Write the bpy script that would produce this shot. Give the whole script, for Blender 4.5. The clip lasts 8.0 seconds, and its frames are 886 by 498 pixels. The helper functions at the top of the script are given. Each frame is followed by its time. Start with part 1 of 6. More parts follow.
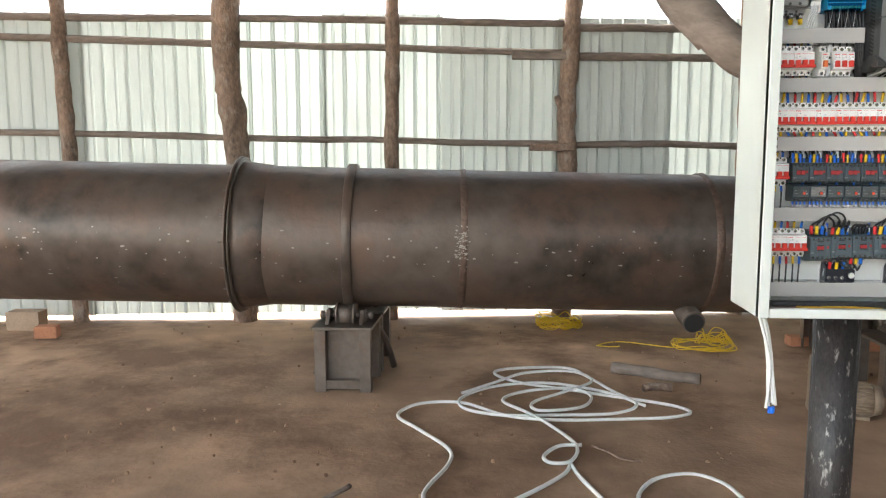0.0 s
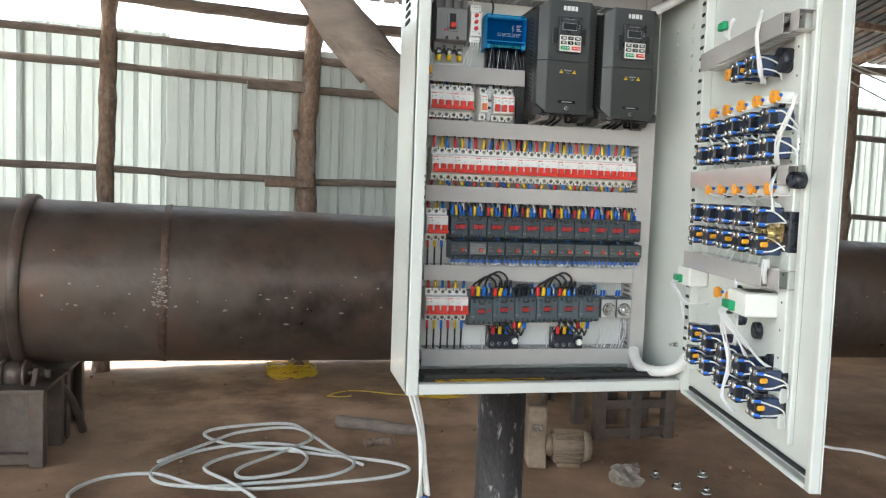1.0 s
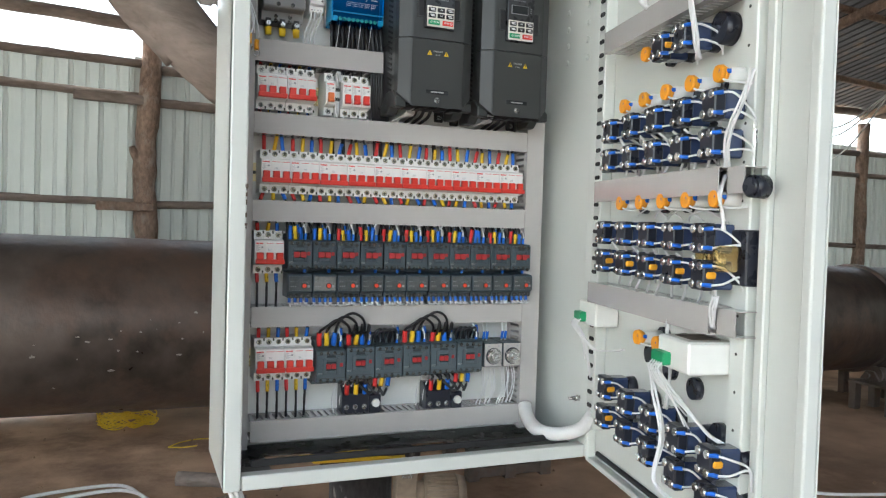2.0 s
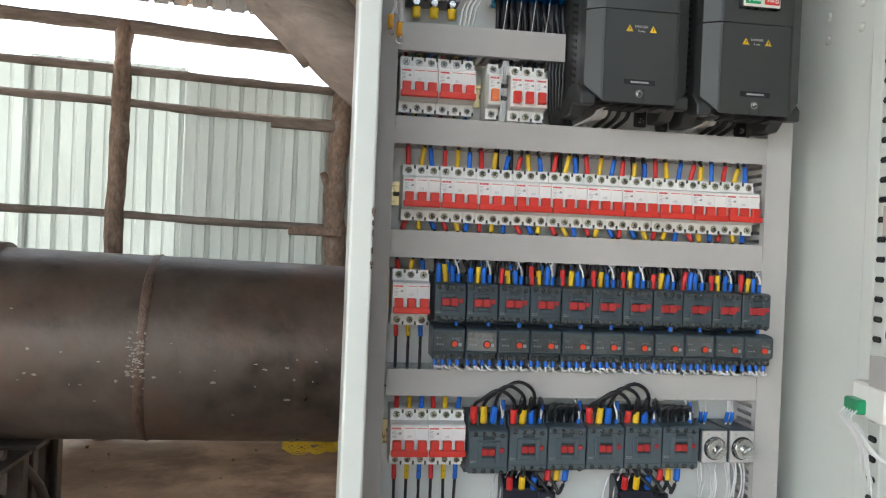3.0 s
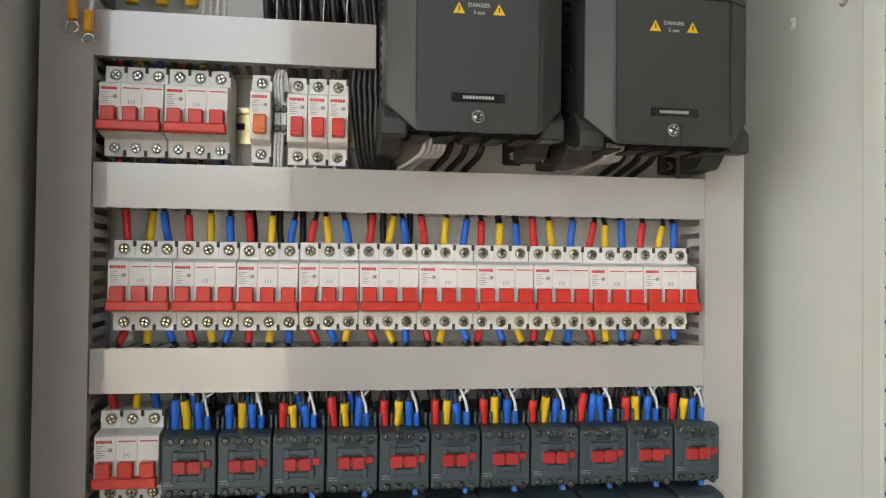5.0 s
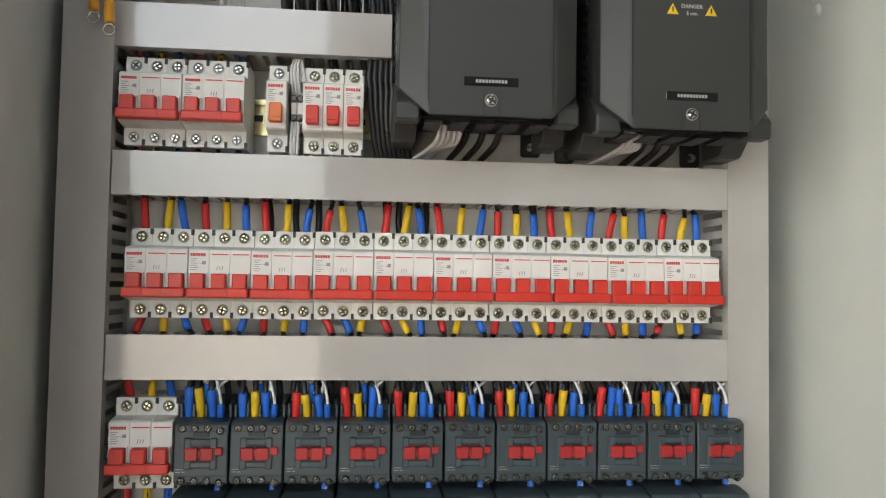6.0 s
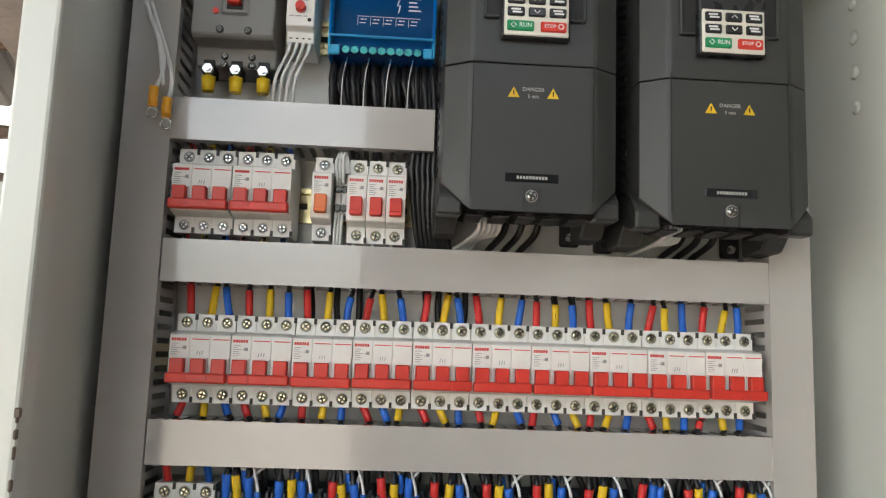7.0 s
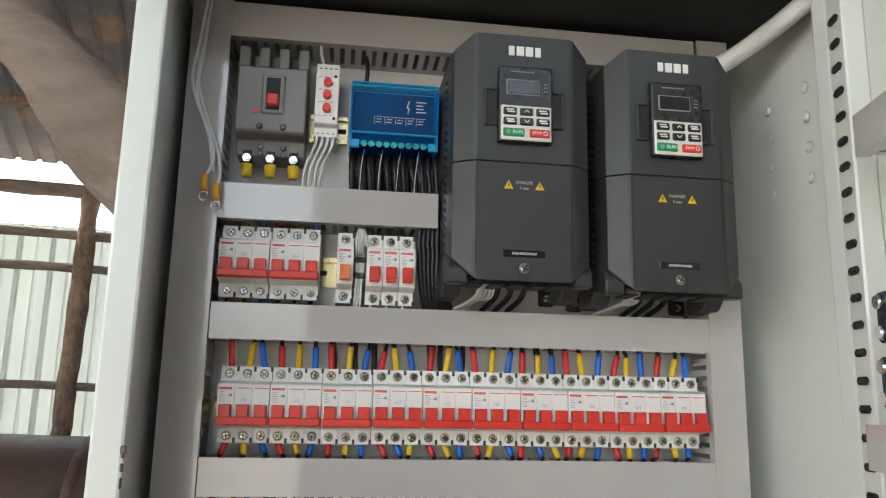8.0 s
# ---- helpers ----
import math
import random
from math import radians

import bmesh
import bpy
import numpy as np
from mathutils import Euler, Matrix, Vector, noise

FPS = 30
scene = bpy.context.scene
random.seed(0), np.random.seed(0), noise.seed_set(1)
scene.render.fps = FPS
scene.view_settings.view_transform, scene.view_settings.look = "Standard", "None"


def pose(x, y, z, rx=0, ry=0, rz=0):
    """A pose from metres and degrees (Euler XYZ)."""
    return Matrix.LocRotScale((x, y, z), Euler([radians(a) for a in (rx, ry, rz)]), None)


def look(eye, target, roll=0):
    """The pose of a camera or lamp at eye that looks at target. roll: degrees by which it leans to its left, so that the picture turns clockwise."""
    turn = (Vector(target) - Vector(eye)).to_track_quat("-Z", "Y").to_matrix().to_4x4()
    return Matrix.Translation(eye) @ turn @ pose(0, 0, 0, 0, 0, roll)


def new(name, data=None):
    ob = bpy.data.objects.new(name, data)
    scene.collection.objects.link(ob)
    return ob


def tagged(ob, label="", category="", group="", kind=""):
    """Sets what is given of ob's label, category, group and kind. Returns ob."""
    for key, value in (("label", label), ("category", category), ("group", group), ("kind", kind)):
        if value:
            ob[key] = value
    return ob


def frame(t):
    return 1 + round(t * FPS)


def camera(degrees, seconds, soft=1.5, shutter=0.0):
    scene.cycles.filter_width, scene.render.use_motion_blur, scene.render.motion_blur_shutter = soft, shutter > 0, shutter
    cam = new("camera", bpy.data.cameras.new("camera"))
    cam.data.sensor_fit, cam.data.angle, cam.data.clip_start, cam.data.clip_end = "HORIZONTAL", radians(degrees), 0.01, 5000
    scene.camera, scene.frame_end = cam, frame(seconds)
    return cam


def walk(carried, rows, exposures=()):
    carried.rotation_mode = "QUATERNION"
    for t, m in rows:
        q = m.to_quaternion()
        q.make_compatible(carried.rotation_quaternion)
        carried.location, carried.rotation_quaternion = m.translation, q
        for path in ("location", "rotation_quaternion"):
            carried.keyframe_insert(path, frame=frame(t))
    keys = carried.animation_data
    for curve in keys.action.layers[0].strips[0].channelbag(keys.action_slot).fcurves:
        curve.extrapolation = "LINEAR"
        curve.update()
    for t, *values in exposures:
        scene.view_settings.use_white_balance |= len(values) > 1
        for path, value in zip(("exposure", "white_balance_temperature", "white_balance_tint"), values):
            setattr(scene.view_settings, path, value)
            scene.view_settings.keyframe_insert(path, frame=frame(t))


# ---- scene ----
cam = camera(60.0, 8.0, soft=1.2)
PATH = [
    (0, (-0.761, -2.223, 1.369), (-0.908, -0.243, 1.131), -0.1),
    (0.5, (-0.535, -2.076, 1.391), (-0.375, -0.092, 1.204), 1.3),
    (1, (-0.37, -1.855, 1.397), (0.055, 0.094, 1.26), 2.1),
    (1.2, (-0.309, -1.738, 1.383), (0.235, 0.183, 1.268), 2.3),
    (2.3, (-0.193, -1.34, 1.395), (0.569, 0.509, 1.343), 1.5),
    (2.5, (-0.161, -1.27, 1.404), (0.494, 0.619, 1.37), 1.2),
    (3, (-0.09, -1.081, 1.406), (0.186, 0.9, 1.392), 2.4),
    (3.5, (-0.035, -0.919, 1.385), (0.139, 1.073, 1.345), 2.8),
    (4, (0.046, -0.741, 1.419), (0.318, 1.241, 1.417), 2.2),
    (4.5, (0.145, -0.7, 1.443), (0.472, 1.272, 1.483), 1.0),
    (4.7, (0.167, -0.695, 1.47), (0.495, 1.277, 1.505), 0.8),
    (5.8, (0.205, -0.702, 1.521), (0.392, 1.288, 1.585), 0.8),
    (6, (0.207, -0.691, 1.472), (0.411, 1.297, 1.562), 0.9),
    (6.5, (0.209, -0.679, 1.454), (0.395, 1.309, 1.575), 1.3),
    (7, (0.201, -0.699, 1.491), (0.311, 1.28, 1.756), 2.0),
    (7.5, (0.189, -0.742, 1.5), (0.316, 1.214, 1.896), 1.7),
    (8, (0.119, -0.839, 1.486), (0.386, 1.105, 1.873), 1.2),
]
EXPOSURES = [(0.0, 3.40, 6200, 6), (0.5, 3.27, 6050, 6), (1.2, 3.12, 5980, 5), (2.5, 3.0, 5850, 6), (3.5, 3.03, 6200, 6), (4.5, 2.99, 6450, 8), (6.0, 2.98, 6450, 7), (7.0, 2.91, 6450, 8), (8.0, 2.88, 6150, 7)]
walk(cam, [(t, look(eye, target, roll)) for t, eye, target, roll in PATH], EXPOSURES)

# ---- daylight ----
world = bpy.data.worlds.new("daylight")
scene.world = world
world.use_nodes = True
wn = world.node_tree.nodes
sky = wn.new("ShaderNodeTexSky")
sky.sky_type, sky.sun_disc = "NISHITA", False
sky.sun_elevation, sky.sun_rotation = radians(50), radians(281)
sky.air_density, sky.dust_density = 1.5, 4.0
soften = wn.new("ShaderNodeHueSaturation")
soften.inputs["Saturation"].default_value = 0.35
world.node_tree.links.new(sky.outputs[0], soften.inputs["Color"])
world.node_tree.links.new(soften.outputs[0], wn["Background"].inputs["Color"])
wn["Background"].inputs["Strength"].default_value = 0.15
sun = new("sun", bpy.data.lights.new("sun", "SUN"))
sun.data.energy, sun.data.angle, sun.data.color = 2.2, radians(10), (1.0, 0.95, 0.88)
sun.matrix_world = look((-9.0, 1.2, 11.0), (0.0, 0.0, 0.0))


# ---- materials ----
def mat(name, col, rough=0.5, metal=0.0, var=0.12, scale=40.0, bump=0.0, bscale=300.0, col2=None, mixat=0.6, stretch=(1, 1, 1), coat=0.0, alpha_glass=0.0, ior=1.45, rv=0.1):
    m = bpy.data.materials.new(name)
    m.use_nodes = True
    nt = m.node_tree
    n, l = nt.nodes, nt.links
    b = n["Principled BSDF"]
    tc, info = n.new("ShaderNodeTexCoord"), n.new("ShaderNodeObjectInfo")
    shift = n.new("ShaderNodeVectorMath")
    shift.operation = "MULTIPLY_ADD"
    shift.inputs[1].default_value = stretch
    rnd = n.new("ShaderNodeCombineXYZ")
    ten = n.new("ShaderNodeMath")
    ten.operation, ten.inputs[1].default_value = "MULTIPLY", 17.0
    l.new(info.outputs["Random"], ten.inputs[0])
    for k in range(3):
        l.new(ten.outputs[0], rnd.inputs[k])
    l.new(tc.outputs["Object"], shift.inputs[0])
    l.new(rnd.outputs[0], shift.inputs[2])
    fine, broad = n.new("ShaderNodeTexNoise"), n.new("ShaderNodeTexNoise")
    fine.inputs["Scale"].default_value, fine.inputs["Detail"].default_value = scale, 6
    broad.inputs["Scale"].default_value, broad.inputs["Detail"].default_value = scale * 0.14, 4
    for t in (fine, broad):
        l.new(shift.outputs[0], t.inputs["Vector"])
    both = n.new("ShaderNodeMath")
    both.operation = "ADD"
    l.new(fine.outputs[0], both.inputs[0])
    l.new(broad.outputs[0], both.inputs[1])
    span = n.new("ShaderNodeMapRange")
    span.inputs["From Min"].default_value, span.inputs["From Max"].default_value = 0.65, 1.35
    l.new(both.outputs[0], span.inputs["Value"])
    mix = n.new("ShaderNodeMix")
    mix.data_type = "RGBA"
    l.new(span.outputs[0], mix.inputs["Factor"])
    mix.inputs["A"].default_value = (*[c * (1 - var) for c in col], 1)
    mix.inputs["B"].default_value = (*[min(1, c * (1 + var)) for c in col], 1)
    out = mix.outputs["Result"]
    if col2:
        patch = n.new("ShaderNodeMapRange")
        patch.inputs["From Min"].default_value, patch.inputs["From Max"].default_value = mixat - 0.08, mixat + 0.08
        blot = n.new("ShaderNodeTexNoise")
        blot.inputs["Scale"].default_value, blot.inputs["Detail"].default_value = scale * 0.33, 8
        blot.inputs["Roughness"].default_value = 0.65
        l.new(shift.outputs[0], blot.inputs["Vector"])
        l.new(blot.outputs[0], patch.inputs["Value"])
        mix2 = n.new("ShaderNodeMix")
        mix2.data_type = "RGBA"
        l.new(patch.outputs[0], mix2.inputs["Factor"])
        l.new(out, mix2.inputs["A"])
        mix2.inputs["B"].default_value = (*col2, 1)
        out = mix2.outputs["Result"]
    l.new(out, b.inputs["Base Color"])
    rr = n.new("ShaderNodeMapRange")
    rr.inputs["To Min"].default_value, rr.inputs["To Max"].default_value = max(0.02, rough - rv), min(1, rough + rv)
    l.new(span.outputs[0], rr.inputs["Value"])
    l.new(rr.outputs[0], b.inputs["Roughness"])
    b.inputs["Metallic"].default_value = metal
    b.inputs["Coat Weight"].default_value = coat
    b.inputs["Transmission Weight"].default_value = alpha_glass
    b.inputs["IOR"].default_value = ior
    if bump:
        bn, bt = n.new("ShaderNodeBump"), n.new("ShaderNodeTexNoise")
        bt.inputs["Scale"].default_value, bt.inputs["Detail"].default_value = bscale, 5
        l.new(shift.outputs[0], bt.inputs["Vector"])
        l.new(bt.outputs[0], bn.inputs["Height"])
        bn.inputs["Strength"].default_value, bn.inputs["Distance"].default_value = bump, 1.0 / bscale
        l.new(bn.outputs[0], b.inputs["Normal"])
    return m


DRYSOIL = mat("pale_dry_soil", (0.37, 0.32, 0.26), 0.95, var=0.2, scale=6, bump=0.5, bscale=30)
EARTH = mat("earth", (0.37, 0.235, 0.148), 0.93, var=0.45, scale=3.0, bump=0.14, bscale=30, col2=(0.19, 0.108, 0.064), mixat=0.54)
SHEET = mat("galvanised_sheet", (0.415, 0.43, 0.405), 0.48, 0.12, var=0.055, scale=16, bump=0.15, bscale=4, stretch=(1, 1, 0.25))
ROOFM = mat("weathered_roof_sheet", (0.105, 0.098, 0.092), 0.55, 0.4, var=0.25, scale=10, bump=0.2, bscale=40, col2=(0.22, 0.15, 0.10), mixat=0.62)
BARK = mat("bark", (0.235, 0.16, 0.118), 0.85, var=0.55, scale=34, bump=0.9, bscale=60, col2=(0.36, 0.30, 0.25), mixat=0.62, stretch=(1, 1, 0.55))
GREYWOOD = mat("weathered_wood", (0.225, 0.18, 0.15), 0.85, var=0.3, scale=40, bump=0.5, bscale=90, col2=(0.16, 0.125, 0.10), mixat=0.58, stretch=(0.3, 1, 1))
DRUMM = mat("rusty_steel", (0.108, 0.084, 0.069), 0.45, 0.45, var=0.6, scale=6, bump=0.07, bscale=14, col2=(0.155, 0.100, 0.074), mixat=0.55, stretch=(1.1, 1, 1), rv=0.2)
WELD = mat("weld_steel", (0.14, 0.092, 0.07), 0.5, 0.5, var=0.4, scale=30, bump=0.4, bscale=80)
CHALK = mat("scuff_and_highlight", (0.34, 0.30, 0.26), 0.6, var=0.3, scale=120)
STEEL = mat("grimy_steel", (0.140, 0.112, 0.093), 0.5, 0.5, var=0.3, scale=20, bump=0.2, bscale=60, col2=(0.16, 0.10, 0.07), mixat=0.62)
POLEM = mat("scuffed_black_steel", (0.036, 0.031, 0.030), 0.45, 0.3, var=0.5, scale=130, bump=0.25, bscale=60, col2=(0.42, 0.39, 0.36), mixat=0.66, stretch=(1.2, 1.2, 0.45))
BRICKM = mat("orange_brick", (0.45, 0.20, 0.11), 0.9, var=0.2, scale=60, bump=0.4, bscale=150)
PALEBRICK = mat("dusty_brick", (0.38, 0.27, 0.19), 0.9, var=0.2, scale=60, bump=0.4, bscale=150)
ROCKM = mat("stone", (0.27, 0.23, 0.19), 0.9, var=0.3, scale=40, bump=0.6, bscale=80)
YELLOWC = mat("yellow_cable", (0.75, 0.50, 0.03), 0.5, var=0.15, scale=60)
WHITEC = mat("white_cable", (0.72, 0.71, 0.68), 0.5, var=0.12, scale=40)
MOTORM = mat("motor_paint", (0.27, 0.20, 0.14), 0.6, 0.2, var=0.3, scale=30, bump=0.2, bscale=100)
CABM = mat("cabinet_paint", (0.66, 0.68, 0.64), 0.30, var=0.015, scale=12, bump=0.01, bscale=900, coat=0.25, rv=0.02)
PLATEM = mat("plate_paint", (0.78, 0.78, 0.75), 0.26, var=0.02, scale=20, bump=0.05, bscale=500, rv=0.03)
DUCTM = mat("grey_duct_plastic", (0.47, 0.45, 0.43), 0.16, var=0.035, scale=25, bump=0.02, bscale=90, coat=0.8, rv=0.05)
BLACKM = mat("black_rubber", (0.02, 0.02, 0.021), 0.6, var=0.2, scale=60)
MCBW = mat("ivory_plastic", (0.82, 0.81, 0.78), 0.42, var=0.04, scale=80, bump=0.03, bscale=900)
MCBS = mat("pale_plastic", (0.76, 0.76, 0.74), 0.42, var=0.04, scale=80)
REDM = mat("red_plastic", (0.66, 0.045, 0.03), 0.38, var=0.08, scale=80)
ORANGEM = mat("orange_plastic", (0.78, 0.20, 0.06), 0.4, var=0.08, scale=80)
INKR = mat("red_print", (0.65, 0.06, 0.06), 0.6, var=0.05, scale=80)
INKG = mat("grey_print", (0.33, 0.33, 0.34), 0.6, var=0.1, scale=80)
INKP = mat("pale_grey_print", (0.45, 0.45, 0.44), 0.6, var=0.05, scale=80)
INKW = mat("white_print", (0.8, 0.8, 0.8), 0.5, var=0.03, scale=80)
SCREWM = mat("zinc_screw", (0.62, 0.62, 0.60), 0.24, 0.9, var=0.1, scale=200)
BRASSM = mat("brass_screw", (0.60, 0.57, 0.42), 0.24, 0.9, var=0.1, scale=200)
CHROMEM = mat("bright_zinc", (0.88, 0.88, 0.87), 0.18, 0.9, var=0.08, scale=200)
LUGM = mat("amber_lug_sleeve", (0.85, 0.40, 0.02), 0.4, var=0.08, scale=80)
RINGM = mat("terminal_well", (0.26, 0.26, 0.25), 0.5, var=0.1, scale=80)
DARKSCREW = mat("blackened_screw", (0.20, 0.20, 0.19), 0.24, 0.9, var=0.3, scale=300)
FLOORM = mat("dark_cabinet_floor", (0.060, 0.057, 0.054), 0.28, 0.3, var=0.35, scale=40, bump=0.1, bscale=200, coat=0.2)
SLOTM = mat("screw_recess", (0.04, 0.04, 0.035), 0.6, var=0.1, scale=80)
RAILM = mat("passivated_rail", (0.72, 0.60, 0.33), 0.3, 0.8, var=0.15, scale=60)
CONTL = mat("pale_slate_plastic", (0.082, 0.108, 0.122), 0.36, var=0.06, scale=80, bump=0.03, bscale=900)
CONTM = mat("slate_plastic", (0.056, 0.076, 0.088), 0.38, var=0.06, scale=80, bump=0.03, bscale=900)
CONTD = mat("slate_plastic_dark", (0.024, 0.032, 0.037), 0.42, var=0.06, scale=80)
# paler cover colour that holds the glare on one overload relay
GLARECOV = mat("relay_cover_glare", (0.19, 0.19, 0.18), 0.3, var=0.3, scale=200, coat=0.4)
DIALM = mat("orange_red_dial", (0.72, 0.07, 0.03), 0.4, var=0.06, scale=80)
OLM = mat("relay_clear_cover", (0.075, 0.083, 0.084), 0.18, var=0.45, scale=260, coat=0.5)
MCCBM = mat("breaker_grey", (0.215, 0.21, 0.205), 0.45, var=0.05, scale=80, bump=0.04, bscale=900)
VFDM = mat("inverter_grey", (0.039, 0.041, 0.040), 0.40, var=0.05, scale=60, bump=0.05, bscale=1200)
VFDD = mat("inverter_dark", (0.03, 0.03, 0.032), 0.5, var=0.08, scale=60)
KEYW = mat("keypad_cream", (0.72, 0.70, 0.63), 0.4, var=0.03, scale=80)
KEYB = mat("keypad_black", (0.02, 0.02, 0.022), 0.3, var=0.1, scale=80)
GREENM = mat("green_plastic", (0.02, 0.30, 0.12), 0.4, var=0.08, scale=80)
BLUEM = mat("blue_sleeve", (0.02, 0.14, 0.62), 0.38, var=0.1, scale=80)
YELM = mat("yellow_sleeve", (0.78, 0.52, 0.02), 0.4, var=0.08, scale=80)
REDC = mat("indicator_red", (0.40, 0.028, 0.030), 0.45, var=0.08, scale=80)
REDS = mat("red_sleeve", (0.62, 0.03, 0.03), 0.38, var=0.08, scale=80)
BLKW = mat("black_wire", (0.015, 0.015, 0.017), 0.35, var=0.15, scale=80)
WHTW = mat("white_wire", (0.74, 0.74, 0.74), 0.4, var=0.06, scale=80)
BLUECLEAR = mat("clear_blue_cover", (0.05, 0.46, 0.95), 0.03, var=0.05, scale=40, alpha_glass=1.0, ior=1.10, rv=0.01)
BLUESOLID = mat("blue_block_core", (0.012, 0.07, 0.15), 0.35, var=0.15, scale=60)
CYANM = mat("cyan_terminal_edge", (0.02, 0.30, 0.56), 0.35, var=0.1, scale=60)
TEALM = mat("teal_terminal", (0.03, 0.26, 0.25), 0.3, 0.4, var=0.2, scale=200)
AMBER = mat("amber_clear", (0.88, 0.66, 0.30), 0.10, var=0.08, scale=60, alpha_glass=0.85, ior=1.2)
YLAMP = mat("amber_terminal", (0.88, 0.36, 0.02), 0.4, var=0.06, scale=60)
SWB = mat("switch_black", (0.018, 0.02, 0.03), 0.3, var=0.1, scale=60)
SWBLUE = mat("switch_navy_clear", (0.04, 0.06, 0.13), 0.15, var=0.2, scale=60, coat=0.6)
FOAMW = mat("spiral_wrap_white", (0.74, 0.73, 0.71), 0.55, var=0.06, scale=40, bump=0.3, bscale=160)
METERW = mat("meter_white", (0.80, 0.80, 0.76), 0.35, var=0.03, scale=60)
GLASSD = mat("dark_display", (0.012, 0.014, 0.016), 0.12, var=0.05, scale=60)


# ---- mesh helpers ----
def box(bm, c, s, bevel=0.0, mi=0, seg=1, rot=None):
    t = bmesh.new()
    bmesh.ops.create_cube(t, size=1.0, matrix=Matrix.Diagonal((*s, 1)))
    if bevel:
        bmesh.ops.bevel(t, geom=t.edges[:], offset=bevel, segments=seg, affect="EDGES", profile=0.5)
    m = Matrix.Translation(c) @ (rot if rot else Matrix.Identity(4))
    bmesh.ops.transform(t, matrix=m, verts=t.verts)
    return merge(bm, t, mi)


def merge(bm, t, mi=0):
    for f in t.faces:
        f.material_index = mi
    me = bpy.data.meshes.new("tmp")
    t.to_mesh(me)
    t.free()
    bm.from_mesh(me)
    bpy.data.meshes.remove(me)
    return bm


def cyl(bm, p0, p1, r0, r1=None, seg=16, mi=0, smooth=True):
    p0, p1 = Vector(p0), Vector(p1)
    r1 = r0 if r1 is None else r1
    ax = (p1 - p0).normalized()
    q = ax.to_track_quat("Z", "Y").to_matrix()
    rings = []
    for p, r in ((p0, r0), (p1, r1)):
        rings.append([bm.verts.new(p + q @ Vector((r * math.cos(2 * math.pi * k / seg), r * math.sin(2 * math.pi * k / seg), 0))) for k in range(seg)])
    for k in range(seg):
        f = bm.faces.new((rings[0][k], rings[0][(k + 1) % seg], rings[1][(k + 1) % seg], rings[1][k]))
        f.smooth, f.material_index = smooth, mi
    for r, flip in ((rings[0], True), (rings[1], False)):
        f = bm.faces.new(r[::-1] if flip else r)
        f.material_index = mi
    return bm


def prism(bm, poly, x0, x1, mi=0, bevel=0.0):
    """A (y, z) outline drawn out along x."""
    t = bmesh.new()
    a = [t.verts.new((x0, y, z)) for y, z in poly]
    b = [t.verts.new((x1, y, z)) for y, z in poly]
    n = len(poly)
    for k in range(n):
        t.faces.new((a[k], a[(k + 1) % n], b[(k + 1) % n], b[k]))
    t.faces.new(a[::-1])
    t.faces.new(b)
    bmesh.ops.recalc_face_normals(t, faces=t.faces[:])
    if bevel:
        bmesh.ops.bevel(t, geom=t.edges[:], offset=bevel, segments=1, affect="EDGES")
    return merge(bm, t, mi)


def spline(pts, sub=5, closed=False):
    P = [Vector(p) for p in pts]
    if len(P) < 3:
        return P
    n, out = len(P), []
    for i in range(n if closed else n - 1):
        p0 = P[(i - 1) % n] if closed or i > 0 else P[0] * 2 - P[1]
        p1, p2 = P[i], P[(i + 1) % n]
        p3 = P[(i + 2) % n] if closed or i + 2 < n else P[-1] * 2 - P[-2]
        for k in range(sub):
            t = k / sub
            out.append(0.5 * (2 * p1 + (p2 - p0) * t + (2 * p0 - 5 * p1 + 4 * p2 - p3) * t * t + (3 * p1 - p0 - 3 * p2 + p3) * t ** 3))
    if not closed:
        out.append(P[-1])
    return out


def tube(bm, pts, r, seg=8, sub=5, mi=0, closed=False, rough=0.0, r_end=None):
    path = spline(pts, sub, closed)
    n, rings, up = len(path), [], Vector((0.13, 0.21, 0.97))
    for i, p in enumerate(path):
        a = path[(i + 1) % n] if closed else path[min(i + 1, n - 1)]
        b = path[(i - 1) % n] if closed else path[max(i - 1, 0)]
        d = (a - b).normalized()
        side = d.cross(up if abs(d.dot(up)) < 0.95 else Vector((1, 0.1, 0))).normalized()
        top = side.cross(d)
        rad = r if r_end is None else r + (r_end - r) * i / (n - 1)
        ring = []
        for k in range(seg):
            an = 2 * math.pi * k / seg
            w = rad * (1 + (rough * noise.noise(Vector((p.x * 6 + math.cos(an), p.y * 6 + math.sin(an), p.z * 6))) if rough else 0))
            ring.append(bm.verts.new(p + side * (w * math.cos(an)) + top * (w * math.sin(an))))
        rings.append(ring)
    for i in range(n if closed else n - 1):
        for k in range(seg):
            f = bm.faces.new((rings[i][k], rings[(i + 1) % n][k], rings[(i + 1) % n][(k + 1) % seg], rings[i][(k + 1) % seg]))
            f.smooth, f.material_index = True, mi
    if not closed:
        for ring in (rings[0], rings[-1][::-1]):
            f = bm.faces.new(ring)
            f.material_index = mi
    return bm


def finish(name, bm, mats):
    bmesh.ops.recalc_face_normals(bm, faces=bm.faces[:])
    me = bpy.data.meshes.new(name)
    bm.to_mesh(me)
    bm.free()
    for m in mats if isinstance(mats, (list, tuple)) else [mats]:
        me.materials.append(m)
    return me


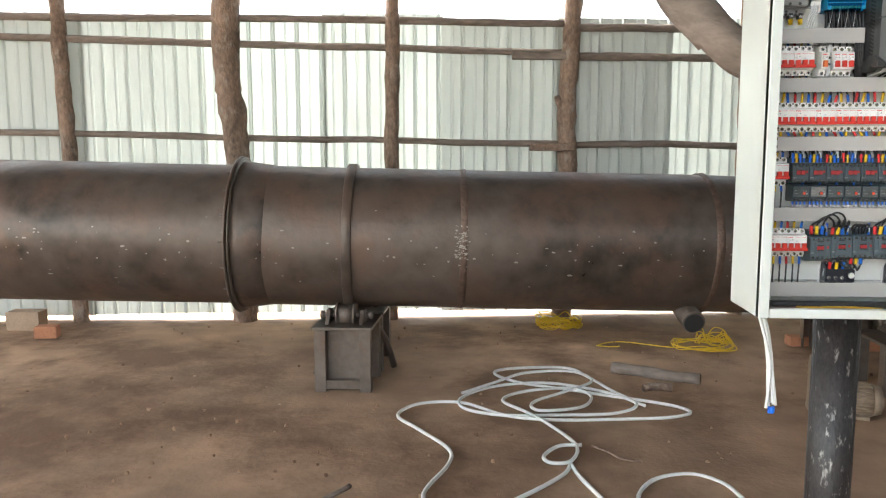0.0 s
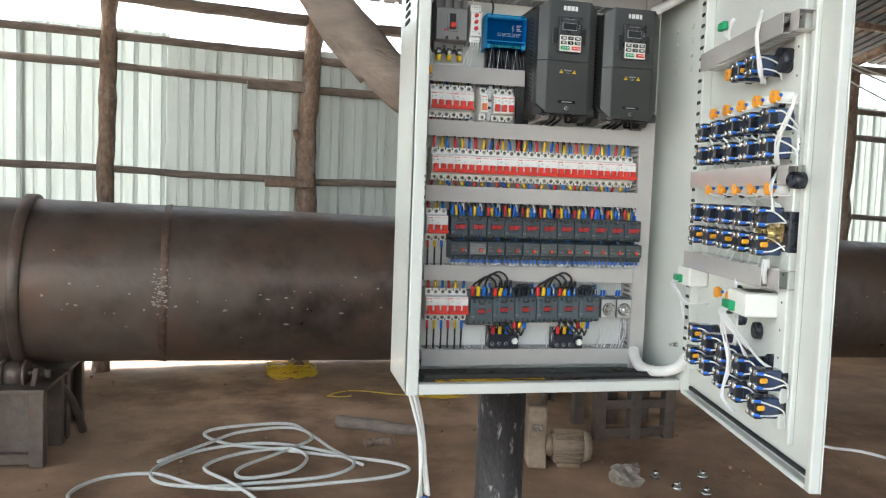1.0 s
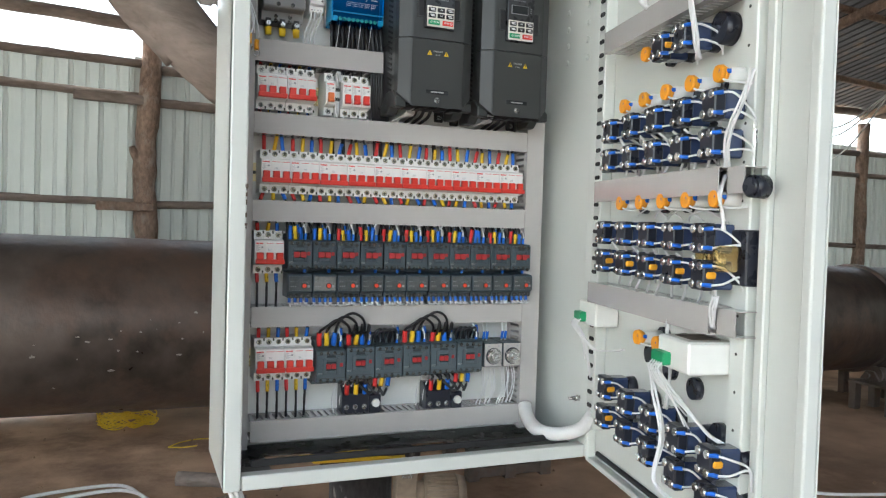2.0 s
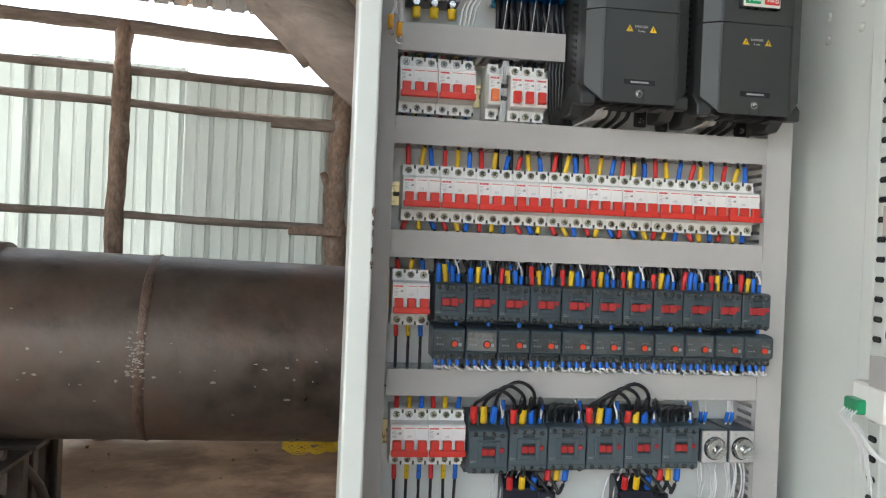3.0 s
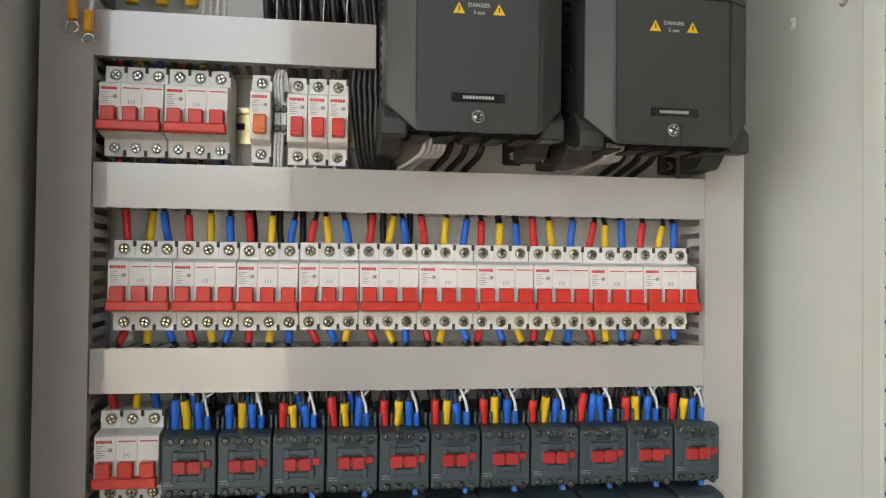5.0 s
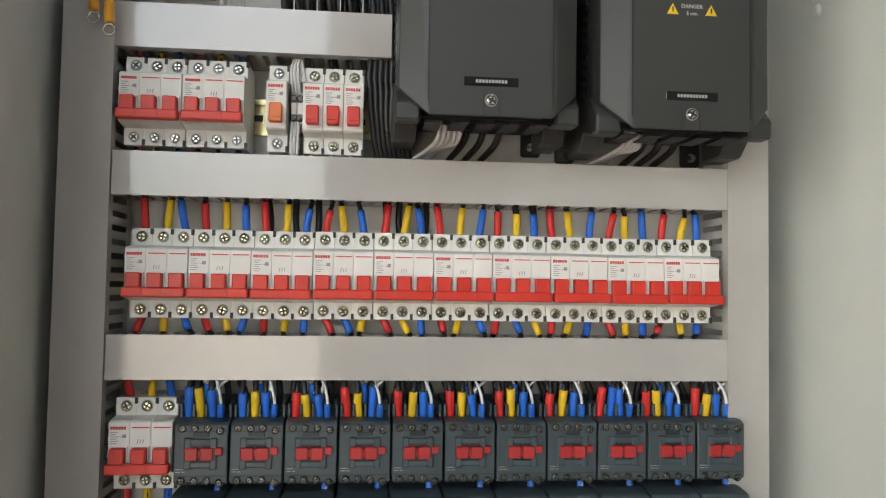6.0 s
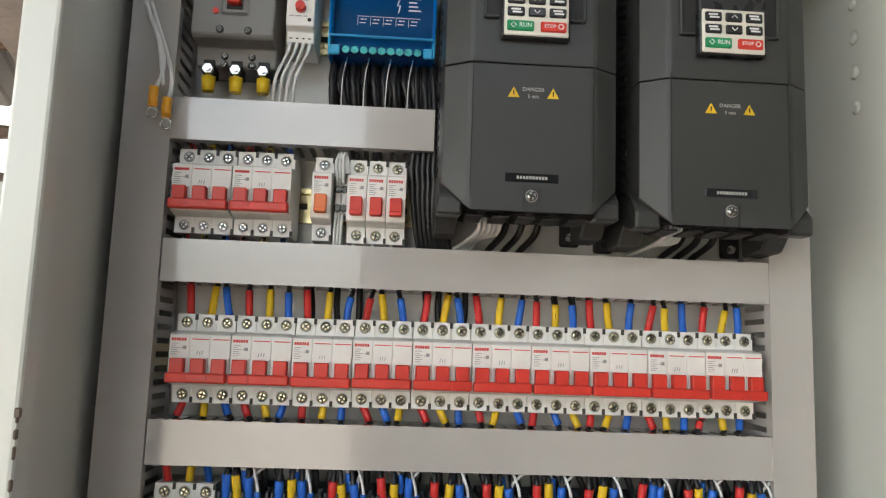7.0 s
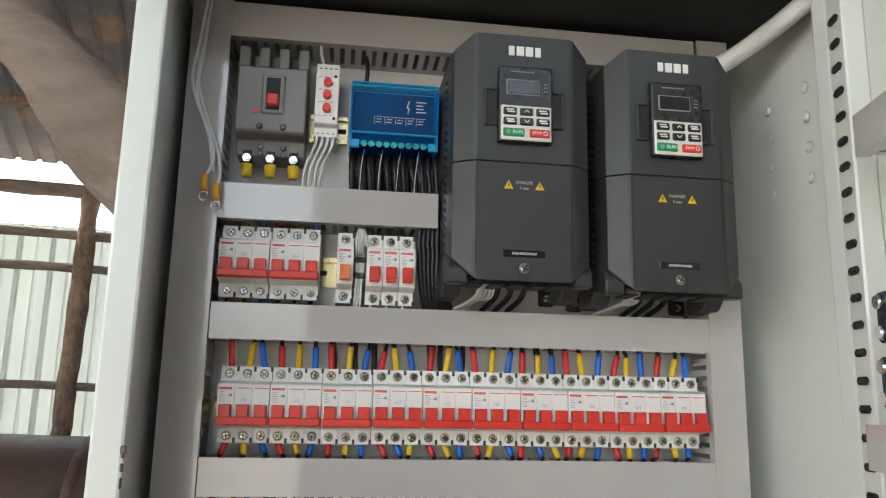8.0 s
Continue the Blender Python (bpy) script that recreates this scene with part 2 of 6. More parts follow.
def part(name, bm, mats, parent, label="", at=None):
    """One mesh under a thing or a part; bm may be a bmesh or a mesh that several parts share."""
    me = bm if isinstance(bm, bpy.types.Mesh) else finish(name, bm, mats)
    ob = new(name, me)
    ob.parent = parent
    if at is not None:
        ob.matrix_basis = at if isinstance(at, Matrix) else Matrix.Translation(at)
    return tagged(ob, label)


def thing(name, label, category, group="", kind="", at=None, bm=None, mats=None):
    ob = new(name, finish(name, bm, mats) if bm else None)
    if at is not None:
        ob.matrix_basis = at if isinstance(at, Matrix) else Matrix.Translation(at)
    return tagged(ob, label, category, group, kind)


def lettering(text, size, mats, depth=0.0004):
    """A flat text mesh, centred, that faces -y."""
    cu = bpy.data.curves.new("text", "FONT")
    cu.body, cu.size, cu.align_x, cu.align_y, cu.extrude, cu.resolution_u = text, size, "CENTER", "CENTER", depth, 2
    ob = bpy.data.objects.new("text", cu)
    me = bpy.data.meshes.new_from_object(ob)
    bpy.data.objects.remove(ob)
    me.transform(pose(0, 0, 0, 90, 0, 0))
    me.materials.clear()
    me.materials.append(mats)
    return me


def jit(a):
    return random.uniform(-a, a)


# ---- ground ----
GROUND = -0.18


def ground():
    xs = [-900, -200, -60, -25, -16] + [-11.7 + 0.3 * k for k in range(84)] + [16, 25, 60, 200, 900]
    ys = [-900, -200, -60, -25, -12] + [-6 + 0.3 * k for k in range(40)] + [6.5, 9, 14, 25, 60, 200, 900]
    bm = bmesh.new()
    grid = []
    for x in xs:
        row = []
        for y in ys:
            inside = -11.5 < x < 13 and -6 < y < 5.0
            z = GROUND + (0.018 * noise.noise(Vector((x * 0.9, y * 0.9, 0))) - 0.006 if inside else -0.01)
            z -= 0.03 * min(1.0, max(0.0, (y - 4.2) / 0.8))
            row.append(bm.verts.new((x, y, z)))
        grid.append(row)
    for i in range(len(xs) - 1):
        for j in range(len(ys) - 1):
            f = bm.faces.new((grid[i][j], grid[i + 1][j], grid[i + 1][j + 1], grid[i][j + 1]))
            f.smooth = True
            f.material_index = 0 if -10.0 < xs[i] < 13.3 and -4.2 < ys[j] < 5.45 else 1
    return thing("ground", "brown trodden earth floor with dark damp stains", "ground", kind="structure", bm=bm, mats=[EARTH, DRYSOIL])


ground()

# ---- back wall: upright ribbed sheets ----
WALL_Y, WALL_TOP = 5.40, 2.72
# the shed stands turned by eight degrees against the cabinet
SHED = Matrix.Translation((-0.9, 5.305, 0)) @ pose(0, 0, 0, 0, 0, 8.0) @ Matrix.Translation((0.9, -5.305, 0))


def sheet_mesh(name, width, height, pitch=0.226):
    bm = bmesh.new()
    prof, x = [], 0.0
    while x < width - 0.01:
        for dx, dy in ((0.0, 0.0), (0.082, 0.0), (0.092, -0.007), (0.105, -0.007), (0.115, 0.0), (0.180, 0.0), (0.191, -0.028), (0.215, -0.028)):
            if x + dx <= width:
                prof.append((x + dx, dy))
        x += pitch
    prof.append((width, 0.0))
    levels = [height * k / 6 for k in range(7)]
    rows = []
    for z in levels:
        rows.append([bm.verts.new((px, py + 0.004 * noise.noise(Vector((px * 3, z * 1.5, width)))
                                   , z)) for px, py in prof])
    for a, b in zip(rows, rows[1:]):
        for k in range(len(prof) - 1):
            bm.faces.new((a[k], a[k + 1], b[k + 1], b[k]))
    bmesh.ops.solidify(bm, geom=bm.faces[:], thickness=0.0015)
    return finish(name, bm, SHEET)


wall_back = thing("wall_north", "bright galvanised ribbed metal sheets nailed to rough poles", "wall", kind="structure", at=SHED)
sheet_a, sheet_b = sheet_mesh("sheet", 1.15, WALL_TOP + 0.150), sheet_mesh("sheet", 1.15, WALL_TOP + 0.135)
for k in range(23):
    part("sheet", random.choice((sheet_a, sheet_b)), None, wall_back,
         at=pose(-11.5 + 1.13 * k, WALL_Y + (0.004 if k % 2 else 0.0), -0.150 + jit(0.012), 0, jit(0.25), 0))
wall_right = thing("wall_east", "ribbed metal sheet end wall added out of view", "wall", kind="structure")
for k in range(13):
    part("sheet", sheet_a, None, wall_right, at=pose(13.3, -6.4 + 1.13 * k, -0.15, 0, 0, 90))
# west end wall, out of view, added to block daylight from that side
wall_left = thing("unseen_wall_west", "ribbed metal sheet end wall added out of view", "wall", kind="structure")
for k in range(10):
    part("sheet", sheet_a, None, wall_left, at=pose(-11.52, 5.3 - 1.13 * k, -0.15, 0, 0, -90))
# unseen front wall, added to darken reflections; open towards the left for the daylight
wall_front = thing("unseen_wall_south", "unseen weathered ribbed sheets added across the shed front to shape the daylight", "wall", kind="structure")
front_sheet = sheet_mesh("sheet", 1.15, 3.8)
front_sheet.materials.clear()
front_sheet.materials.append(ROOFM)
for k in range(13):
    part("sheet", front_sheet, None, wall_front, at=pose(-0.1 + 1.13 * (k + 1), -5.4, -0.15, 0, 0, 180))
side_top = bmesh.new()
box(side_top, (13.34, 0.6, 3.9), (0.01, 14.0, 2.6))
part("gable_sheet", side_top, ROOFM, wall_right)


# ---- posts and rails of rough timber ----
def post(pts, r, r_end, label):
    bm = bmesh.new()
    tube(bm, pts, r, seg=14, sub=7, rough=0.28, r_end=r_end)
    return thing("wall_post", label, "post", "posts of the back wall", "structure", at=SHED, bm=bm, mats=BARK)


py = WALL_Y - 0.095
post([(-4.807, py, -0.28), (-4.820, py, 0.66), (-4.835, py, 1.39), (-4.860, py, 2.23), (-4.875, py, 2.98)], 0.072, 0.066, "thin dark crooked timber post against the sheets")
post([(-3.253, py, -0.28), (-3.241, py, 0.73), (-3.270, py, 1.42), (-3.347, py, 2.11), (-3.337, py, 2.98)], 0.112, 0.125, "thick pale-brown crooked tree-trunk post")
post([(-1.841, py, -0.28), (-1.828, py, 0.68), (-1.814, py, 1.46), (-1.798, py, 2.23), (-1.791, py, 3.03)], 0.074, 0.066, "slim grey timber post against the sheets")
p3 = bmesh.new()
tube(p3, [(-0.131, py, -0.28), (-0.120, py, 0.50), (-0.097, py, 1.29), (-0.118, py, 1.76), (-0.092, py, 2.22), (-0.050, py, 3.09)], 0.095, r_end=0.082, sub=7, rough=0.3, seg=14)
tube(p3, [(-0.158, py - 0.01, 1.85), (-0.205, py - 0.03, 1.91), (-0.224, py - 0.04, 1.95)], 0.052, r_end=0.026, seg=10, rough=0.3)
thing("wall_post", "reddish-brown tree-trunk post with a knot", "post", "posts of the back wall", "structure", at=SHED, bm=p3, mats=BARK)
for x, r in ((1.65, 0.08), (3.3, 0.09), (4.85, 0.08), (6.45, 0.125), (8.3, 0.08), (9.9, 0.09), (-7.1, 0.08), (-8.8, 0.09)):
    post([(x + jit(0.03), py, -0.28), (x, py, 0.65), (x + jit(0.04), py, 1.6), (x, py, 3.06)], r, r * 0.9, "dark rough timber post against the sheets")


def rail(z, xs, zs, r, label="thin rough pole nailed across the wall"):
    bm = bmesh.new()
    tube(bm, [(x, WALL_Y - 0.04 - r, z + dz) for x, dz in zip(xs, zs)], r, seg=8, sub=5, rough=0.35)
    return thing("wall_rail", label, "rail", "rails of the back wall", "structure", at=SHED, bm=bm, mats=GREYWOOD)


xl = [-8.96, -7.39, -5.91, -4.35, -2.93, -1.81, -1.03, -0.1]
rail(1.571, xl, [0.101, 0.053, 0.041, 0.015, -0.027, -0.038, -0.067, -0.073], 0.031)
rail(2.438, xl, [0.065, 0.057, 0.049, 0.015, -0.021, -0.033, -0.058, -0.072], 0.034)
rail(2.648, xl, [-0.017, -0.009, 0.01, 0.007, 0.014, 0.008, -0.001, -0.01], 0.036)
rail(2.961, xl, [-0.07, -0.026, 0.004, 0.028, 0.035, 0.031, 0.005, -0.008], 0.055, "thick dark eave pole under the roof edge")
xr = [-0.02, 0.73, 1.59, 3.08, 4.97, 6.98, 9.15, 11.47, 14.41]
rail(1.361, xr, [0.122, 0.136, 0.109, 0.07, 0.023, -0.041, -0.095, -0.136, -0.189], 0.034)
rail(2.319, xr, [0.013, 0.013, 0.005, 0.011, 0.009, -0.024, -0.027, 0.001, -0.001], 0.039)
rail(2.622, xr, [-0.017, -0.014, -0.024, -0.004, 0.003, -0.004, -0.011, 0.029, 0.04], 0.039)
rail(3.090, xr, [-0.145, -0.143, -0.14, -0.098, -0.023, 0.035, 0.108, 0.163, 0.246], 0.055, "thick dark eave pole under the roof edge")
stub = bmesh.new()
box(stub, (-0.271, py - 0.11, 1.461), (0.44, 0.06, 0.072), 0.010)
thing("timber_offcut", "short reddish timber offcut nailed beside the post", "timber", "", "structure", at=SHED, bm=stub, mats=BARK)
stub = bmesh.new()
box(stub, (-0.382, py - 0.03, 2.333), (0.55, 0.06, 0.078), 0.008)
thing("timber_offcut", "short grey board nailed under the upper pole", "timber", "", "structure", at=SHED, bm=stub, mats=GREYWOOD)


# ---- roof ----
def roof_z(y):
    return 3.25 + 0.25 * (5.5 - y) if y > -2.4 else 5.225 - 0.28 * (-2.4 - y)


def roof_strip(bm, x0, x1, y0, y1):
    pts, x = [], x0
    while x < x1:
        for dx, dz in ((0, 0), (0.05, 0), (0.065, 0.022), (0.085, 0.022), (0.10, 0)):
            pts.append((x + dx, dz))
        x += 0.15
    a = [bm.verts.new((px, y0, roof_z(y0) + dz)) for px, dz in pts]
    b = [bm.verts.new((px, y1, roof_z(y1) + dz)) for px, dz in pts]
    for k in range(len(pts) - 1):
        bm.faces.new((a[k], a[k + 1], b[k + 1], b[k]))


rf = bmesh.new()
roof_strip(rf, -11.6, 13.5, 5.5, -2.4)
roof_strip(rf, -11.6, 13.5, -2.4, -5.5)
bmesh.ops.solidify(rf, geom=rf.faces[:], thickness=0.0012)
thing("roof", "weathered grey corrugated metal roof sheets seen from below", "roof", kind="structure", at=SHED, bm=rf, mats=ROOFM)
for y in (4.6, 3.4, 2.0, 0.6, -1.0, -2.6, -5.4):
    b = bmesh.new()
    tube(b, [(-11.6 + 3.1 * k, y + jit(0.03), roof_z(y) - 0.055 + jit(0.012)) for k in range(9)], 0.042, seg=8, sub=3, rough=0.3)
    thing("roof_purlin", "dark rough timber purlin under the roof sheets", "purlin", "roof purlins", "structure", at=SHED, bm=b, mats=BARK)
for x in (-8.8, -5.2, -0.1, 3.3, 6.45, 9.9):
    b = bmesh.new()
    tube(b, [(x, 5.35, roof_z(5.35) - 0.13), (x + 0.05, 1.5, roof_z(1.5) - 0.13), (x, -2.4, roof_z(-2.4) - 0.13)], 0.055, seg=8, sub=6, rough=0.3)
    thing("roof_rafter", "dark rough timber rafter", "rafter", "roof rafters", "structure", at=SHED, bm=b, mats=BARK)

# ---- leaning log behind the cabinet ----
lg = bmesh.new()
tube(lg, [(-0.72, 0.30, 2.44), (-0.48, 0.28, 2.15), (-0.29, 0.26, 1.93), (-0.10, 0.24, 1.74), (0.06, 0.24, 1.62)], 0.060, seg=18, sub=8, rough=0.38)
tube(lg, [(-0.34, 0.25, 1.98), (-0.25, 0.24, 1.84), (-0.13, 0.25, 1.72)], 0.036, seg=12, sub=6, rough=0.5)
for kx, kz in ((-0.40, 2.02), (-0.22, 1.83), (-0.55, 2.20)):
    tube(lg, [(kx, 0.235, kz), (kx + 0.004, 0.212, kz + 0.006)], 0.014, r_end=0.008, seg=9, sub=2)
thing("leaning_log", "thick grey leaning tree limb with peeling bark", "log", kind="structure", bm=lg, mats=GREYWOOD)

# ---- rotary drum ----
DY, DZ, DR = 3.29, 0.767, 0.487


def lathe_x(bm, prof, seg=72, mi=0, dent=0.0):
    rings = []
    for x, r in prof:
        ring = []
        for k in range(seg):
            a = 2 * math.pi * k / seg
            rr = r + dent * noise.noise(Vector((x * 1.7, math.cos(a) * 1.5, math.sin(a) * 1.5)))
            ring.append(bm.verts.new((x, DY + rr * math.cos(a), DZ + rr * math.sin(a))))
        rings.append(ring)
    for a, b in zip(rings, rings[1:]):
        for k in range(seg):
            f = bm.faces.new((a[k], b[k], b[(k + 1) % seg], a[(k + 1) % seg]))
            f.smooth, f.material_index = True, mi
    return bm


drum = thing("rotary_drum", "long dark rusty welded steel drum lying on roller stands", "drum",
             at=Matrix.Translation((0, DY, DZ)) @ pose(0, 0, 0, 0, 1.4, 5.4) @ Matrix.Translation((0, -DY, -DZ)))
bm = bmesh.new()
prof = [(-4.38, 0.2), (-4.38, 0.41), (-4.26, DR), (-3.9, DR)] + [(-3.6 + 0.3 * k, DR) for k in range(45)] + [(9.9, DR), (9.9, 0.2)]
lathe_x(bm, prof, dent=0.006)
part("shell", bm, DRUMM, drum)
for x, r, w, lab in ((-2.578, DR + 0.060, 0.014, "flange"), (-2.556, DR + 0.052, 0.012, "flange"), (-1.805, DR + 0.025, 0.062, "riding_ring"), (2.0, DR + 0.025, 0.062, "riding_ring"), (6.2, DR + 0.025, 0.062, "riding_ring")):
    bm = bmesh.new()
    lathe_x(bm, [(x - w / 2, DR - 0.02), (x - w / 2, r - 0.004), (x - w / 2 + 0.004, r), (x + w / 2 - 0.004, r), (x + w / 2, r - 0.004), (x + w / 2, DR - 0.02)])
    part(lab, bm, DRUMM, drum)
for x in (-1.040, 0.64, 3.4, 5.1):
    bm = bmesh.new()
    lathe_x(bm, [(x - 0.034, DR - 0.008), (x - 0.018, DR + 0.006), (x - 0.004, DR + 0.003), (x + 0.012, DR + 0.010), (x + 0.030, DR - 0.008)], seg=120, dent=0.013)
    part("weld_seam", bm, WELD, drum)
bm = bmesh.new()
lathe_x(bm, [(-2.552, DR - 0.01), (-2.549, DR + 0.028), (-2.498, DR + 0.021), (-2.358, DR + 0.004), (-2.328, DR - 0.01)])
part("cone_collar", bm, DRUMM, drum)
gm = bmesh.new()
prism(gm, [(-0.006, 0.0), (0.006, 0.0), (0.006, 0.035), (-0.006, 0.035)], 0, 0.16)
for v in gm.verts:
    if v.co.x > 0.1 and v.co.z > 0.02:
        v.co.z = 0.004
gusset = finish("gusset", gm, STEEL)
for k in range(14):
    a = 2 * math.pi * k / 14 + 0.2
    part("gusset", gusset, None, drum, at=Matrix.Translation((-2.553, DY, DZ)) @ pose(0, 0, 0, math.degrees(a), 0, 0) @ pose(0, 0, DR - 0.006))
pin_m = bmesh.new()
cyl(pin_m, (-0.05, 0, 0), (0.05, 0, 0), 0.006, seg=8)
pin = finish("flange_bolt", pin_m, STEEL)
for k in range(18):
    a = 2 * math.pi * k / 18
    part("flange_bolt", pin, None, drum, at=(-2.568, DY + (DR + 0.016) * math.cos(a), DZ + (DR + 0.016) * math.sin(a)))
# pale flecks: scuffs and weld spatter, plus highlight streaks painted along mid-height
sc = bmesh.new()
for k in range(300):
    x, a, w = random.uniform(-4.1, 4.6), math.radians(random.gauss(186, 13)), random.uniform(0.0015, 0.008)
    if random.random() < 0.3:
        x, a, w = -1.055 + jit(0.04), math.radians(174 + random.uniform(-10, 16)), w * 0.8
    wide, n = random.uniform(0.7, 2.6), 9
    rim = []
    for j in range(n):
        q, rr = 2 * math.pi * j / n, w * random.uniform(0.45, 1.15)
        b2 = a + rr * math.sin(q) / DR
        rim.append(sc.verts.new((x + wide * rr * math.cos(q), DY + (DR + 0.0065) * math.cos(b2), DZ + (DR + 0.0065) * math.sin(b2))))
    mid = sc.verts.new((x, DY + (DR + 0.0075) * math.cos(a), DZ + (DR + 0.0075) * math.sin(a)))
    for j in range(n):
        sc.faces.new((mid, rim[j], rim[(j + 1) % n]))
tagged(part("bare_scuffs", sc, CHALK, drum), "pale scuffs, weld spatter and painted highlight streaks", kind="stuff")
pp = bmesh.new()
cyl(pp, (0.53, 2.92, 0.27), (0.53, 3.26, 0.35), 0.076, seg=24)
cyl(pp, (0.53, 2.9155, 0.264), (0.53, 2.94, 0.270), 0.065, seg=24, mi=1)
part("outlet_pipe", pp, [STEEL, BLACKM], drum)


# ---- roller stands under the riding rings ----
def roller_stand(x, y, flip, half, panel, high, ry, rz):
    t = thing("roller_stand", "dark welded steel roller stand under the drum", "stand", "roller stands", at=pose(x, y, GROUND, 0, 0, 180 if flip else 0))
    for sx in (-half, half) if panel else (-half, 0.0, half):
        for sy in (0.035, 0.40):
            b = bmesh.new()
            # channel-section leg: web and two flanges
            box(b, (sx, sy - 0.026, high / 2), (0.075, 0.009, high), 0.002)
            for e in (-0.033, 0.033):
                box(b, (sx + e, sy + 0.008, high / 2), (0.009, 0.062, high), 0.002)
            part("leg", b, STEEL, t)
    b = bmesh.new()
    box(b, (0, 0.215, high + 0.011), (2 * half + 0.10, 0.46, 0.022), 0.003)
    part("top_plate", b, STEEL, t)
    if panel:
        b = bmesh.new()
        box(b, (0, 0.075, high * 0.5 + 0.035), (2 * half - 0.06, 0.008, high - 0.07), 0.002)
        part("front_panel", b, STEEL, t)
    for z in (0.05,) if panel else (0.05, 0.24):
        b = bmesh.new()
        box(b, (0, 0.03, z), (2 * half - 0.072, 0.045, 0.06), 0.003)
        part("cross_bar", b, STEEL, t)
    b = bmesh.new()
    cyl(b, (-0.055, ry, rz), (0.055, ry, rz), 0.070, seg=28)
    for e in (-0.058, 0.058):
        cyl(b, (e - 0.008, ry, rz), (e + 0.008, ry, rz), 0.082, seg=28)
    part("roller", b, STEEL, t)
    b = bmesh.new()
    cyl(b, (-0.18, ry, rz), (0.18, ry, rz), 0.016, seg=12)
    for e in (-0.165, 0.165):
        cyl(b, (e - 0.012, ry, rz), (e + 0.012, ry, rz), 0.028, seg=6)
    part("axle", b, STEEL, t)
    for sx in (-0.115, 0.115):
        b = bmesh.new()
        prism(b, [(ry - 0.10, high + 0.022), (ry + 0.10, high + 0.022), (ry + 0.04, rz + 0.04), (ry - 0.04, rz + 0.04)], sx - 0.014, sx + 0.014, bevel=0.003)
        part("bearing_block", b, STEEL, t)
    b = bmesh.new()
    tube(b, [(half - 0.02, 0.40, high), (half + 0.06, 0.52, 0.24), (half + 0.11, 0.60, 0.02)], 0.024, seg=6, sub=2)
    part("brace", b, STEEL, t)
    return t


# front and back stand under each riding ring, rollers bearing on the ring
for x, half, high, y, ry in ((-1.79, 0.15, 0.42, 2.65, 0.17), (2.0, 0.25, 0.33, 2.78, 0.36), (6.2, 0.25, 0.24, 3.20, 0.36)):
    ay, az = DY + 0.0945 * x, DZ - 0.0245 * x - GROUND
    rz = az - math.sqrt((DR + 0.097) ** 2 - (ay - y - ry) ** 2)
    roller_stand(x, y, False, half, x < 0, high, ry, rz)
    roller_stand(x, 2 * ay - y, True, half, True, high, ry, rz)

# ---- electrical cabinet ----
CX0, CX1, CYF, CYB, CZ0, CZ1, PLATE = -0.075, 0.632, -0.165, 0.085, 0.943, 1.950, 0.072
cab = thing("electrical_cabinet", "light grey painted steel control cabinet with its door open", "cabinet")
t3 = 0.003
XM, YM, ZM = (CX0 + CX1) / 2, (CYF + CYB) / 2, (CZ0 + CZ1) / 2
for nm, c, s in (("side_panel", (CX0 + t3 / 2, YM, ZM), (t3, CYB - CYF - 0.004, CZ1 - CZ0)), ("side_panel", (CX1 - t3 / 2, YM, ZM), (t3, CYB - CYF - 0.004, CZ1 - CZ0)),
                 ("top_panel", (XM, YM, CZ1 - t3 / 2), (CX1 - CX0 - 2 * t3, CYB - CYF - 0.004, t3)), ("back_panel", (XM, CYB - t3 / 2, ZM), (CX1 - CX0 - 2 * t3, t3, CZ1 - CZ0 - 2 * t3))):
    b = bmesh.new()
    box(b, c, s, 0.001)
    part(nm, b, CABM, cab)
# black sheet added under the top panel so its inside comes out dark
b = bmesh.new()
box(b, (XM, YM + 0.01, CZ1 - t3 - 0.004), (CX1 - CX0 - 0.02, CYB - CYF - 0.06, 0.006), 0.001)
part("top_lining", b, BLACKM, cab, "black sheet added to darken the inside of the top panel")
# floor of the cabinet, coloured much darker than the shell, with a rectangular cable opening
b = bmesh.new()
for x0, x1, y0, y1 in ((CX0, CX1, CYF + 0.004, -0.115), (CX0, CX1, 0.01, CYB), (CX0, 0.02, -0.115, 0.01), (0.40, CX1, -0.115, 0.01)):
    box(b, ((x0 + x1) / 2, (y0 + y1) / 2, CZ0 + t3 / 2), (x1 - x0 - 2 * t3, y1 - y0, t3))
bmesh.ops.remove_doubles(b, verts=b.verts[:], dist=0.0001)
part("floor_panel", b, FLOORM, cab, "dark grey cabinet floor")
for nm, c, s in (("front_lip", ((CX0 + 0.014), CYF + 0.0125, (CZ0 + CZ1) / 2), (0.028, 0.025, CZ1 - CZ0 + 0.002)), ("front_lip", (CX1 - 0.012, CYF + 0.0125, (CZ0 + CZ1) / 2), (0.024, 0.025, CZ1 - CZ0 + 0.002)),
                 ("front_lip", ((CX0 + CX1) / 2 + 0.002, CYF + 0.0125, CZ0 + 0.012), (CX1 - CX0 - 0.054, 0.025, 0.025)), ("front_lip", ((CX0 + CX1) / 2 + 0.002, CYF + 0.0125, CZ1 - 0.012), (CX1 - CX0 - 0.054, 0.025, 0.025))):
    b = bmesh.new()
    box(b, c, s, 0.003, seg=2)
    part(nm, b, CABM, cab)
b = bmesh.new()
box(b, (0.282, CYF + 0.034, CZ0 + 0.034), (0.62, 0.006, 0.012), 0.002)
part("gasket", b, BLACKM, cab, "black rubber gasket along the lower lip")
b = bmesh.new()
box(b, (0.2825, PLATE + 0.0015, 1.447), (0.665, 0.003, 0.975), 0.0008)
